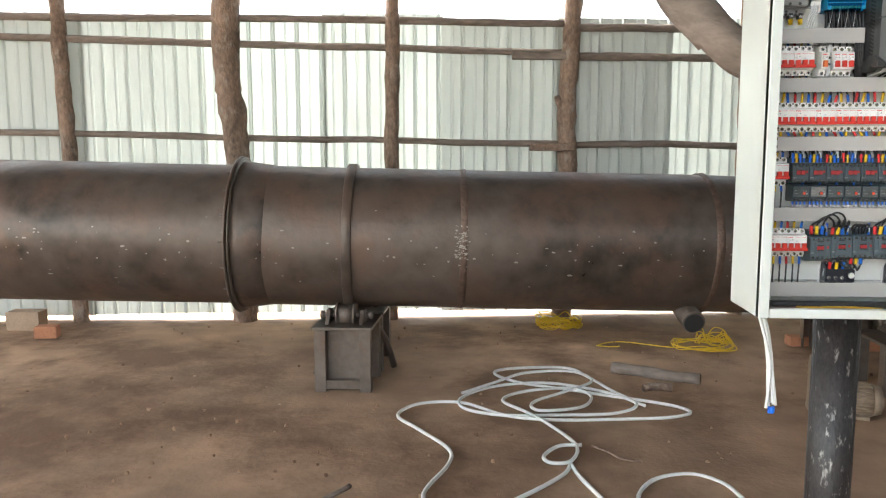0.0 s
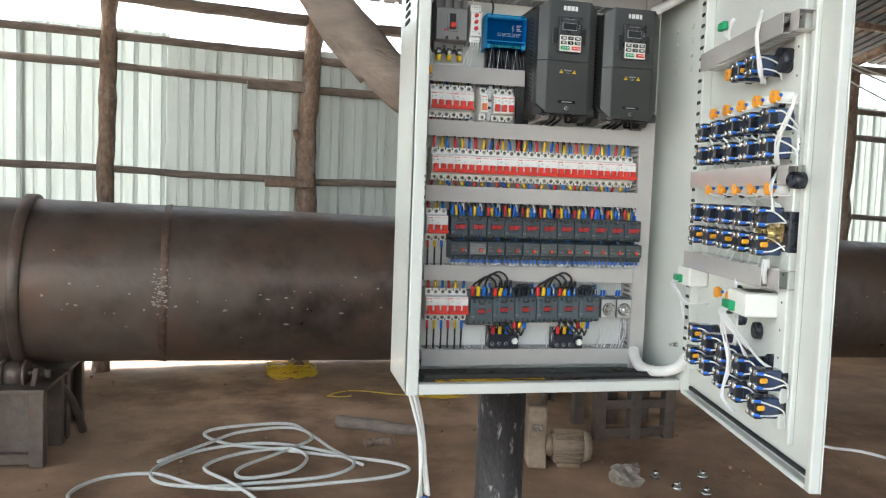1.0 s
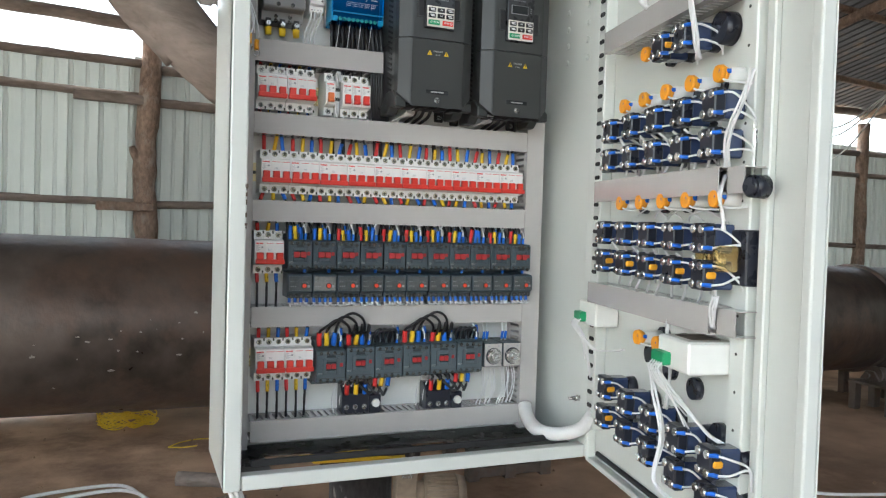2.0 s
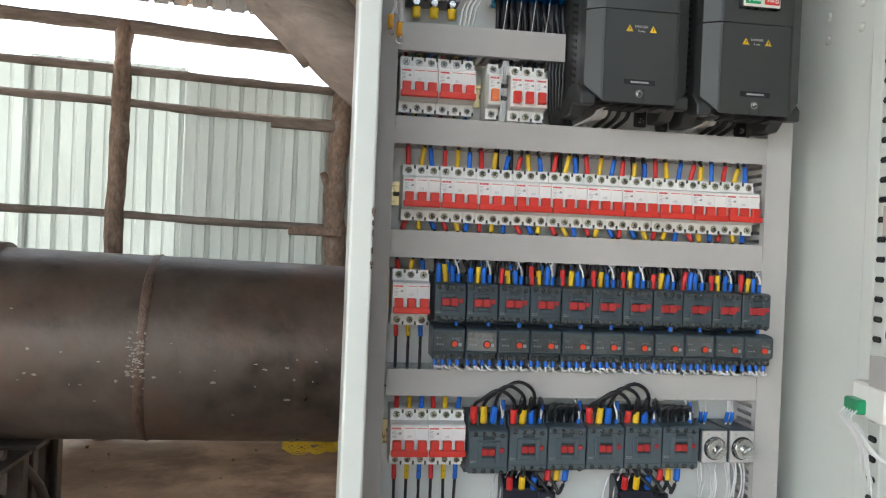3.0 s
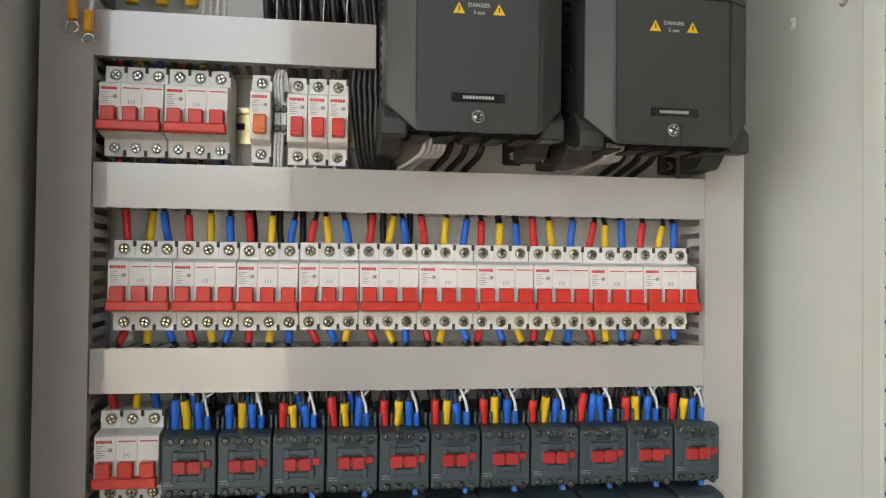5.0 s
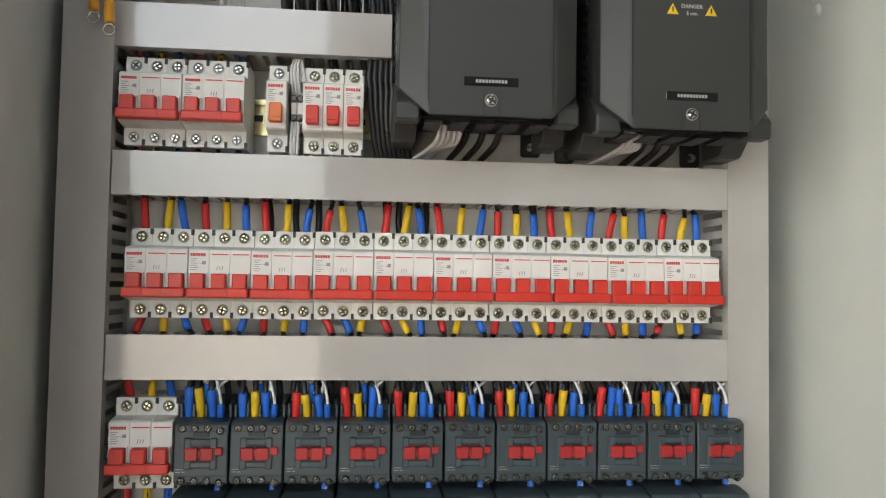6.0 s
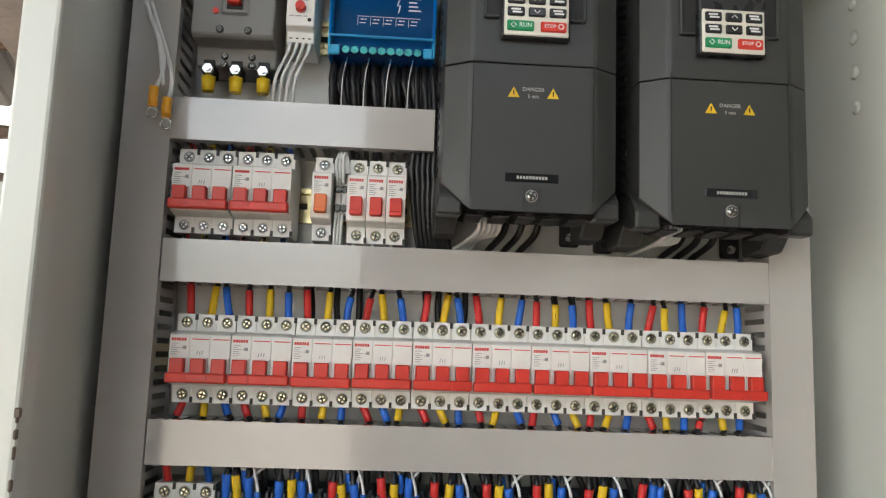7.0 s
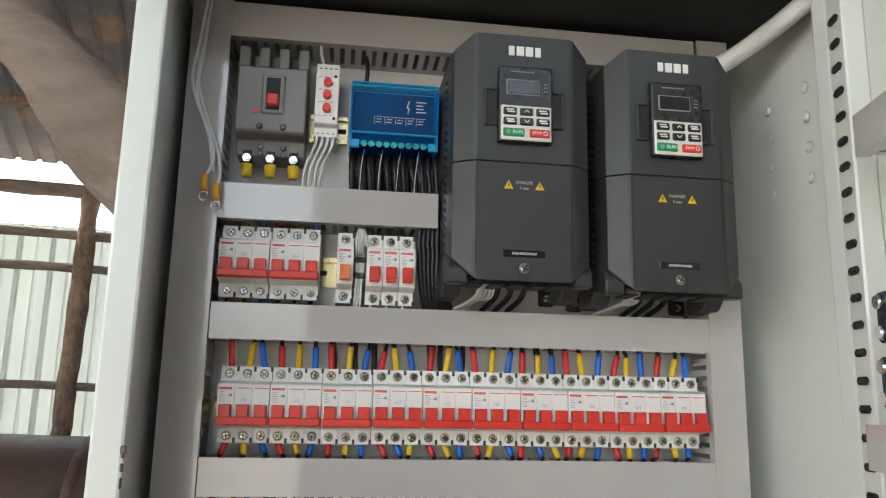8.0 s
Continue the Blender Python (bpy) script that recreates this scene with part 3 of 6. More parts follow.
part("mounting_plate", b, PLATEM, cab, "glossy pale grey mounting plate")
b = bmesh.new()
cyl(b, (0, 0, 0), (-0.0025, 0, 0), 0.007, 0.003, seg=12)
dimple = finish("pressed_dimple", b, CABM)
for k in range(4):
    for j in range(2):
        part("pressed_dimple", dimple, None, cab, at=(CX1 - 0.003, -0.09 + 0.075 * j, 1.84 - 0.035 * k))
b = bmesh.new()
box(b, (0, 0, 0), (0.004, 0.055, 0.009), 0.001)
louvre = finish("louvre", b, BLACKM)
for k in range(4):
    part("louvre", louvre, None, cab, at=(CX0 - 0.001, -0.02, 1.86 - 0.018 * k))
b = bmesh.new()
for z in (1.441, 1.437, 1.427, 1.416, 1.412, 1.394, 1.379, 1.374):
    box(b, (CX0 + 0.0274, CYF + 0.0006, z), (random.uniform(0.002, 0.005), 0.003, random.uniform(0.003, 0.009)), 0.001)
part("paint_chips", b, STEEL, cab, "chipped paint on the front edge")
# post that carries it
b = bmesh.new()
cyl(b, (0.213, 0.03, GROUND - 0.05), (0.213, 0.03, 0.935), 0.062, seg=32)
box(b, (0.213, 0.02, 0.937), (0.20, 0.12, 0.010), 0.002)
thing("cabinet_post", "scuffed black steel pipe post under the cabinet", "post", bm=b, mats=POLEM)


# ---- wire ducts ----
def duct(length, height, depth, pitch=0.0125):
    """Slotted channel along +x from the origin, its front cover at y = 0, its back at y = depth."""
    ch, cv = bmesh.new(), bmesh.new()
    box(ch, (length / 2, depth - 0.001, 0), (length, 0.002, height - 0.003))
    n = int(length / pitch)
    w = length / n
    for s in (-1, 1):
        z = s * (height / 2 - 0.002)
        box(ch, (length / 2, depth - 0.008, z), (length, 0.012, 0.0016))
        box(ch, (length / 2, 0.009, z), (length, 0.008, 0.0016))
        for k in range(n):
            box(ch, (w * (k + 0.5), depth / 2, z), (w * 0.58, depth - 0.022, 0.0016))
    prism(cv, [(0, -height / 2), (0.012, -height / 2), (0.012, -height / 2 + 0.0012), (0.0015, -height / 2 + 0.0015), (0.0015, height / 2 - 0.0015), (0.012, height / 2 - 0.0012), (0.012, height / 2), (0, height / 2)], 0.0, length)
    return finish("channel", ch, DUCTM), finish("cover", cv, DUCTM)


def place_duct(x0, x1, zc, height, label="grey slotted plastic wire duct with a smooth cover", m=None, depth=0.07):
    ch, cv = duct(x1 - x0, height, depth)
    t = thing("wire_duct", label, "wire duct", "wire ducts", at=m if m is not None else pose(x0, 0.002, zc))
    part("channel", ch, None, t)
    part("cover", cv, None, t)
    return t


place_duct(-0.016, 0.228, 1.697, 0.040)
place_duct(-0.014, 0.552, 1.565, 0.039)
place_duct(-0.014, 0.548, 1.404, 0.039)
place_duct(-0.012, 0.554, 1.207, 0.038)
place_duct(-0.010, 0.556, 0.993, 0.040)
place_duct(-0.016, 0.545, 1.912, 0.042)
for xc, wd in ((-0.037, 0.044), (0.568, 0.040)):
    place_duct(0, 0.972, 0, wd, "upright grey slotted plastic wire duct", m=pose(xc, 0.0, 0.962, 0, -90, 0))


# ---- small shared pieces of the switchgear ----
def screw_mesh(r, head, well):
    """A crosshead screw sunk in a round terminal well."""
    b = bmesh.new()
    cyl(b, (0, 0.0030, 0), (0, 0.0002, 0), r * 1.20, r * 1.20, seg=16, mi=2)
    cyl(b, (0, 0.002, 0), (0, -0.0008, 0), r, r * 0.97, seg=16, mi=0)
    cyl(b, (0, -0.0008, 0), (0, -0.0013, 0), r * 0.97, r * 0.62, seg=16, mi=0)
    for a in (25, 115):
        box(b, (0, -0.0012, 0), (r * 1.35, 0.0006, r * 0.34), rot=pose(0, 0, 0, 0, a, 0), mi=1)
    cyl(b, (0, -0.0010, 0), (0, -0.0016, 0), r * 0.30, r * 0.24, seg=8, mi=1)
    return finish("screw", b, [head, SLOTM, well])


SCREW_Z, SCREW_B, SCREW_S = screw_mesh(0.0044, SCREWM, RINGM), screw_mesh(0.0044, BRASSM, RINGM), screw_mesh(0.0031, DARKSCREW, SLOTM)


def bars(b, x0, z0, widths, h, gap, y=-0.0003, mi=0, step=0.0):
    """A line of short printed bars in place of unreadable writing."""
    x = x0
    for w in widths:
        box(b, (x + w / 2, y, z0), (w, 0.0005, h), mi=mi)
        x += w + gap
    return b


# pole housing outline, seen from the side: y to the back, z up
POLE = [(0.066, -0.040), (0.066, 0.040), (0.019, 0.040), (0.019, 0.0245), (0.003, 0.0225), (0.0, 0.021), (0.0, -0.021), (0.003, -0.0225), (0.019, -0.0245), (0.019, -0.040)]
b = bmesh.new()
prism(b, POLE, 0.00006, 0.01774, bevel=0.00035)
for s in (-1, 1):
    box(b, (0.0175, 0.0185, s * 0.0372), (0.0026, 0.002, 0.0052), mi=1)
pole_mesh = finish("pole_housing", b, [MCBW, SLOTM])
b = bmesh.new()
for k in range(3):
    box(b, (0.009 + 0.018 * k, -0.0035, -0.0068), (0.0120, 0.0095, 0.0136), 0.0008)
box(b, (0.027, -0.0068, -0.0168), (0.0525, 0.0100, 0.0088), 0.0016, seg=2)
for k in range(2):
    box(b, (0.018 + 0.018 * k, -0.0122, -0.0168), (0.0007, 0.0012, 0.0080))
toggle3 = finish("toggle", b, REDM)
b = bmesh.new()
box(b, (0.009, -0.003, -0.0085), (0.0112, 0.009, 0.0170), 0.0009)
box(b, (0.009, -0.006, -0.0150), (0.0112, 0.008, 0.0045), 0.0009)
toggle1, toggle_o = finish("toggle", b.copy(), REDM), finish("toggle", b, ORANGEM)
b = bmesh.new()
box(b, (0, -0.0008, -0.0068), (0.0011, 0.0030, 0.0150), 0.0003)
guard = finish("toggle_guard", b, MCBS)


def print_mesh(poles, brand):
    b = bmesh.new()
    if brand:
        bars(b, 0.0018, 0.0165, [0.0017] * 6, 0.0026, 0.0005)
    else:
        box(b, (0.0085, -0.0003, 0.0165), (0.013, 0.0005, 0.0022))
    for k in range(1, poles):
        box(b, (0.009 + 0.018 * k, -0.0003, 0.0170), (0.0145, 0.0005, 0.0009))
    return finish("printed_stripe", b, INKR)


def small_print(poles):
    b = bmesh.new()
    for r, ws in enumerate(([0.006], [0.004], [0.007, 0.003], [0.005], [0.0065], [0.005])):
        bars(b, 0.002, 0.0128 - 0.0019 * r, ws, 0.0005, 0.0012)
    box(b, (0.0135, -0.0003, 0.0095), (0.003, 0.0005, 0.003))
    if poles == 3:
        for k in range(3):
            box(b, (0.0248 + 0.0022 * k, -0.0003, 0.005), (0.0005, 0.0005, 0.0035), rot=pose(0, 0, 0, 0, 12, 0))
    return finish("small_print", b, INKG)


STRIPE3, STRIPE3B, STRIPE1, FINE3, FINE1 = print_mesh(3, True), print_mesh(3, False), print_mesh(1, True), small_print(3), small_print(1)


def breaker(x, z, poles=3, brand=True, screws=SCREW_B, toggle=None, label="", group=""):
    t = thing("circuit_breaker", label, "circuit breaker", group, at=pose(x, 0.0, z))
    for k in range(poles):
        part("pole_housing", pole_mesh, None, t, at=(0.0178 * k, 0, 0))
        for s in (-1, 1):
            part("screw", screws, None, t, at=pose(0.009 + 0.018 * k + jit(0.0003), 0.0188, s * 0.0325, 0, random.uniform(0, 90), 0))
    if poles == 3:
        part("toggle", toggle or toggle3, None, t, "red linked toggle pushed up")
        for k in range(3):
            for dx in (-0.0071, 0.0071):
                part("toggle_guard", guard, None, t, at=(0.009 + 0.018 * k + dx, 0, 0))
        part("printed_stripe", STRIPE3 if brand else STRIPE3B, None, t)
        part("small_print", FINE3, None, t)
    else:
        part("toggle", toggle or toggle1, None, t)
        part("printed_stripe", STRIPE1, None, t)
        part("small_print", FINE1, None, t)
    return t


G_ROW = "main row of circuit breakers"
first = breaker(0.0, 1.4775, label="ivory three-pole circuit breaker with a linked red toggle", group=G_ROW)
for k in range(1, 10):
    breaker(0.054 * k, 1.4775 + jit(0.0004), label="ivory three-pole circuit breaker with a linked red toggle", group=G_ROW)
for x in (-0.010, 0.0445):
    breaker(x, 1.632, brand=False, screws=SCREW_Z, label="ivory three-pole breaker under the upper duct, zinc screws", group="upper breakers")
breaker(0.117, 1.630, 1, toggle=toggle_o, screws=SCREW_Z, label="slim single-pole breaker with an orange toggle", group="upper breakers")
for k in range(3):
    breaker(0.1495 + 0.0182 * k, 1.629, 1, label="single-pole ivory breaker with a red toggle", group="upper breakers")
breaker(-0.0085, 1.327, label="three-pole breaker beside the contactor row", group="lower breakers")
for x in (-0.003, 0.051):
    breaker(x, 1.1255, label="three-pole breaker beside the large contactors", group="lower breakers")


# mounting rails behind the rows
def din_rail(x0, x1, z):
    b = bmesh.new()
    prism(b, [(0.0715, -0.0175), (0.0645, -0.0175), (0.0645, -0.0125), (0.0700, -0.0125), (0.0700, 0.0125), (0.0645, 0.0125), (0.0645, 0.0175), (0.0715, 0.0175)], x0, x1)
    n = int((x1 - x0) / 0.025)
    for k in range(n):
        box(b, (x0 + 0.0125 + 0.025 * k, 0.0698, 0), (0.014, 0.001, 0.006), mi=1)
    return thing("mounting_rail", "yellow-passivated steel mounting rail on the plate", "rail", "mounting rails", at=(0, 0, z), bm=b, mats=[RAILM, SLOTM])


din_rail(-0.014, 0.548, 1.4775)
din_rail(-0.014, 0.212, 1.631)
din_rail(-0.014, 0.555, 1.327)
din_rail(-0.010, 0.548, 1.122)
din_rail(0.076, 0.228, 1.808)


# ---- contactors ----
def contactor(x, z, w, h, yf, label, group, actuator=1.0, body=CONTM):
    t = thing("contactor", label, "contactor", group, at=pose(x, 0, z))
    b = bmesh.new()
    prism(b, [(0.066, -h * 0.5), (0.066, h * 0.5), (0.028, h * 0.5), (0.028, h * 0.36), (yf + 0.004, h * 0.32), (yf, h * 0.29), (yf, -h * 0.36), (yf + 0.006, -h * 0.40), (0.026, -h * 0.42), (0.026, -h * 0.5)], 0.0006, w - 0.0006, bevel=0.0009)
    part("housing", b, body, t)
    for k in range(5):
        b = bmesh.new()
        box(b, (w * (0.04 + 0.23 * k), 0.016, h * 0.42), (0.0022, 0.026, h * 0.15), 0.0005)
        part("terminal_barrier", b, body, t)
    # raised H-shaped nose round the indicator window
    b = bmesh.new()
    for dx in (-0.235, 0.235):
        box(b, (w * (0.5 + dx), yf - 0.0014, -0.002), (w * 0.13, 0.0034, h * 0.36), 0.0009)
    box(b, (w * 0.5, yf - 0.0010, h * 0.105), (w * 0.40, 0.0030, h * 0.07), 0.0008)
    box(b, (w * 0.5, yf - 0.0010, -h * 0.155), (w * 0.40, 0.0030, h * 0.07), 0.0008)
    part("nose", b, body, t)
    b = bmesh.new()
    box(b, (w * 0.5, yf - 0.0002, -0.002), (w * 0.36, 0.0012, h * 0.20), 0.0004)
    box(b, (w * 0.5, yf - 0.0003, h * 0.185), (w * 0.30, 0.0012, h * 0.05), 0.0004)
    part("window", b, CONTD, t)
    for dx in (-0.0064, 0.0064):
        b = bmesh.new()
        box(b, (w * 0.48 + dx * actuator, yf - 0.0030, -0.002), (0.0108 * actuator, 0.0052, 0.0108 * min(1.0, actuator + 0.1)), 0.0008)
        part("actuator", b, REDC, t, "red contact position indicator")
    b = bmesh.new()
    box(b, (w * 0.48, yf - 0.0022, -0.002), (0.004, 0.0030, 0.0064), 0.0004)
    part("indicator_bridge", b, REDC, t)
    b = bmesh.new()
    box(b, (w * 0.83, yf - 0.0016, 0.0), (0.0066, 0.0036, 0.0068), 0.0008)
    part("test_button", b, REDC, t)
    # moulded lines across the face
    for z in (h * 0.222, -h * 0.285):
        b = bmesh.new()
        box(b, (w * 0.5, yf - 0.0001, z), (w * 0.92, 0.0006, 0.0008))
        part("moulding_line", b, SLOTM, t)
    b = bmesh.new()
    for r, ww in enumerate((0.006, 0.004)):
        bars(b, 0.0022, -0.0155 - 0.0022 * r, [ww, 0.0025], 0.0007, 0.0010, y=yf - 0.0003)
    part("small_print", b, INKG, t)
    for k in range(4):
        for s, zz in ((1, h * 0.255), (-1, -h * 0.335)):
            part("screw", SCREW_S, None, t, at=pose(w * (0.155 + 0.23 * k), yf - 0.0002, zz + (-0.002 if k == 3 else 0), 0, random.uniform(0, 90), 0))
    return t


KX = [0.0465 + 0.0462 * k for k in range(11)]
for x in KX:
    contactor(x + 0.003, 1.3265, 0.0455, 0.0745, -0.014, "small slate-grey contactor with a red indicator", "contactor row")
QX = [0.1075 + 0.0575 * k for k in range(6)]
for k, x in enumerate(QX):
    contactor(x, 1.119 - (0.003 if k == 0 else 0) + 0.001 * k, 0.0565, 0.088, -0.016, "large slate-grey contactor with red indicator", "large contactors", 0.8, CONTL)


# ---- overload relays under the small contactors ----
def overload(x, z, pale):
    w = 0.045
    t = thing("overload_relay", "grey thermal overload relay with clear cover and red dial" if not pale else "overload relay with glare painted into its clear cover and red dial", "overload relay", "overload relays", at=pose(x, -0.020, z))
    b = bmesh.new()
    prism(b, [(0.05, -0.020), (0.05, 0.0255), (0.012, 0.0255), (-0.004, 0.0235), (-0.006, 0.0220), (-0.006, -0.0085), (0.0, -0.0105), (0.002, -0.020)], 0.0004, w - 0.0004, bevel=0.0008)
    part("housing", b, CONTM, t)
    b = bmesh.new()
    box(b, (w * 0.5, -0.0066, 0.0070), (w * 0.92, 0.002, 0.0275), 0.0006)
    part("clear_cover", b, GLARECOV if pale else OLM, t)
    b = bmesh.new()
    for x0, x1, z0, z1 in ((0.03, 0.05, -0.0065, 0.0205), (0.95, 0.97, -0.0065, 0.0205), (0.03, 0.97, 0.0197, 0.0207), (0.03, 0.97, -0.0068, -0.0058), (0.03, 0.97, 0.0117, 0.0122)):
        box(b, (w * (x0 + x1) / 2, -0.0078, (z0 + z1) / 2), (w * (x1 - x0), 0.0012, z1 - z0))
    part("cover_frame", b, CONTM, t)
    b = bmesh.new()
    cyl(b, (w * 0.66, -0.006, 0.003), (w * 0.66, -0.0092, 0.003), 0.0056, 0.0056, seg=16)
    part("dial_seat", b, SLOTM, t)
    b = bmesh.new()
    cyl(b, (w * 0.66, -0.006, 0.003), (w * 0.66, -0.0112, 0.003), 0.0044, 0.0038, seg=14)
    part("dial", b, DIALM, t, "orange-red setting dial")
    b = bmesh.new()
    for r in range(3):
        bars(b, 0.026, 0.0118 - 0.0018 * r, [0.0045 - 0.0015 * (r % 2), 0.003, 0.002], 0.0005, 0.0012, y=-0.0079)
    bars(b, 0.004, 0.0105, [0.004, 0.0015], 0.0008, 0.0012, y=-0.0079)
    bars(b, 0.005, 0.002, [0.0018, 0.0018, 0.0018], 0.0018, 0.0022, y=-0.0079)
    box(b, (w * 0.84, -0.0079, 0.002), (0.0045, 0.0005, 0.0045))
    part("small_print", b, INKG, t)
    b = bmesh.new()
    for k in range(4):
        cyl(b, (w * (0.15 + 0.235 * k), -0.0005, -0.0160), (w * (0.15 + 0.235 * k), -0.0016, -0.0160), 0.0046, seg=14)
    part("terminal_well", b, SLOTM, t)
    for k in range(4):
        part("screw", SCREW_S, None, t, at=pose(w * (0.15 + 0.235 * k), -0.0018, -0.0160, 0, random.uniform(0, 90), 0))
    return t


# the second relay gets the cover with its reflection painted in
for k, x in enumerate(KX):
    overload(x + 0.002, 1.2645, k == 1)


def big_overload(x, z):
    t = thing("overload_relay", "black thermal overload relay below the large contactors", "overload relay", "large overload relays", at=pose(x, 0, z))
    b = bmesh.new()
    prism(b, [(0.05, -0.026), (0.05, 0.028), (0.030, 0.028), (0.012, 0.012), (0.012, -0.026)], 0, 0.054, bevel=0.001)
    part("housing", b, SWB, t)
    b = bmesh.new()
    box(b, (0.065, 0.02, -0.008), (0.024, 0.03, 0.036), 0.002)
    part("side_block", b, SWB, t)
    b = bmesh.new()
    cyl(b, (0.066, 0.005, -0.006), (0.066, -0.001, -0.006), 0.0085, 0.0075, seg=16)
    part("dial", b, METERW, t, "white setting dial")
    for k in range(3):
        part("screw", SCREW_Z, None, t, at=pose(0.009 + 0.018 * k, 0.0115, -0.014, 0, 30, 0))
    return t


big_overload(0.166, 1.040)
big_overload(0.341, 1.036)


# ---- two plug-in timers ----
def timer(x, z):
    t = thing("timer_relay", "small grey plug-in timer with a clear dial", "timer", "timers", at=pose(x, 0, z))
    b = bmesh.new()
    box(b, (0.0205, 0.030, 0.0), (0.041, 0.075, 0.050), 0.002)
    part("housing", b, CONTM, t)
    b = bmesh.new()
    box(b, (0.0205, -0.009, 0.0), (0.039, 0.004, 0.048), 0.0012)
    part("face", b, DUCTM, t)
    b = bmesh.new()
    cyl(b, (0.0205, -0.010, -0.002), (0.0205, -0.020, -0.002), 0.0165, 0.0145, seg=24)
    part("dial", b, SCREWM, t, "clear silver setting dial")
    b = bmesh.new()
    cyl(b, (0.0205, -0.019, -0.002), (0.0205, -0.026, -0.002), 0.0075, 0.006, seg=16)
    box(b, (0.0205, -0.026, -0.002), (0.002, 0.004, 0.012), rot=pose(0, 0, 0, 0, 50, 0))
    part("knob", b, SCREWM, t)
    b = bmesh.new()
    cyl(b, (0.0205, -0.010, -0.002), (0.0205, -0.0125, -0.002), 0.0175, 0.0172, seg=24)
    part("dial_ring", b, SWB, t)
    b = bmesh.new()
    for dx in (-0.011, 0.011):
        cyl(b, (0.0205 + dx, -0.010, 0.019), (0.0205 + dx, -0.012, 0.019), 0.002, seg=8)
    part("pilot_light", b, INKG, t)
    return t


timer(0.4585, 1.121)
timer(0.5020, 1.121)


# ---- moulded-case breaker ----
mccb = thing("main_breaker", "dark grey moulded-case main breaker with a red lever", "circuit breaker", at=pose(-0.003, 0, 1.818))
b = bmesh.new()
prism(b, [(0.066, -0.062), (0.066, 0.060), (0.022, 0.060), (0.020, 0.040), (0.0, 0.036), (-0.004, 0.034), (-0.004, -0.040), (0.0, -0.043), (0.020, -0.044), (0.024, -0.062)], 0.0, 0.0765, bevel=0.0012)
part("case", b, MCCBM, mccb)
for k in range(4):
    b = bmesh.new()
    box(b, (0.005 + 0.0222 * k, 0.013, 0.049), (0.0115, 0.024, 0.024), 0.001)
    part("top_tooth", b, MCCBM, mccb)
b = bmesh.new()
box(b, (0.040, -0.0052, 0.002), (0.026, 0.004, 0.047), 0.002)
part("lever_surround", b, MCCBM, mccb)
b = bmesh.new()
box(b, (0.040, -0.0075, 0.002), (0.0150, 0.001, 0.038), 0.0004)
part("lever_slot", b, BLACKM, mccb)
b = bmesh.new()
box(b, (0.040, -0.010, -0.007), (0.0130, 0.013, 0.013), 0.002, seg=2)
part("lever", b, REDM, mccb, "red on-off lever")
b = bmesh.new()
cyl(b, (0.022, -0.003, -0.018), (0.022, -0.0055, -0.018), 0.003, seg=12)
part("trip_button", b, REDM, mccb)
for x in (0.027, 0.053):
    for z, y in ((0.051, 0.02), (0.044, 0.02), (0.0375, 0.016), (-0.036, -0.0045), (-0.052, 0.022), (-0.060, 0.023)):
        part("screw", SCREW_S, None, mccb, at=pose(x, y - 0.001, z, 0, random.uniform(0, 90), 0))
b = bmesh.new()
for k in range(3):
    box(b, (0.013 + 0.026 * k, 0.030, -0.064), (0.010, 0.02, 0.014))
part("lug_recess", b, BLACKM, mccb)
for k in range(3):
    b = bmesh.new()
    cyl(b, (0.013 + 0.026 * k, 0.024, -0.067), (0.013 + 0.026 * k, 0.015, -0.067), 0.0050, seg=6)
    cyl(b, (0.013 + 0.026 * k, 0.016, -0.067), (0.013 + 0.026 * k, 0.013, -0.067), 0.0030, seg=10)
    part("lug_bolt", b, SCREWM, mccb)
    b = bmesh.new()
    cyl(b, (0.013 + 0.026 * k, 0.022, -0.0735), (0.0135 + 0.026 * k, 0.022, -0.088), 0.0068, 0.0056, seg=14)
    part("cable_sleeve", b, YELM, mccb, "yellow heat-shrink sleeve")

# ---- phase relay ----
rel = thing("phase_relay", "slim ivory protection relay with three red knobs", "relay", at=pose(0.0835, 0, 1.8235))
b = bmesh.new()
prism(b, [(0.062, -0.045), (0.062, 0.045), (0.010, 0.045), (0.008, 0.030), (0.0, 0.028), (0.0, -0.032), (0.008, -0.034), (0.010, -0.045)], 0.0, 0.0265, bevel=0.001)
part("housing", b, MCBW, rel)
for z in (0.017, 0.002, -0.014):
    b = bmesh.new()
    cyl(b, (0.0135, 0.0, z), (0.0135, -0.007, z), 0.0050, 0.0046, seg=16)
    box(b, (0.0135, -0.0072, z), (0.0014, 0.001, 0.008), rot=pose(0, 0, 0, 0, 20, 0), mi=0)
    part("knob", b, REDM, rel)
hole_b = bmesh.new()
cyl(hole_b, (0, 0.0005, 0), (0, -0.0005, 0), 0.0019, seg=8)
hole_m = finish("terminal_hole", hole_b, BLACKM)
for k in range(4):
    for z in (0.038, -0.0395):
        part("terminal_hole", hole_m, None, rel, at=(0.0045 + 0.0058 * k, 0.0096, z))
for z in (0.0255, -0.0255):
    part("indicator", hole_m, None, rel, at=(0.022, -0.0002, z))
b = bmesh.new()
for z in (0.0245, 0.009, -0.006, -0.022):
    bars(b, 0.003, z, [0.004, 0.006, 0.004], 0.0007, 0.0015)
part("small_print", b, INKG, rel)

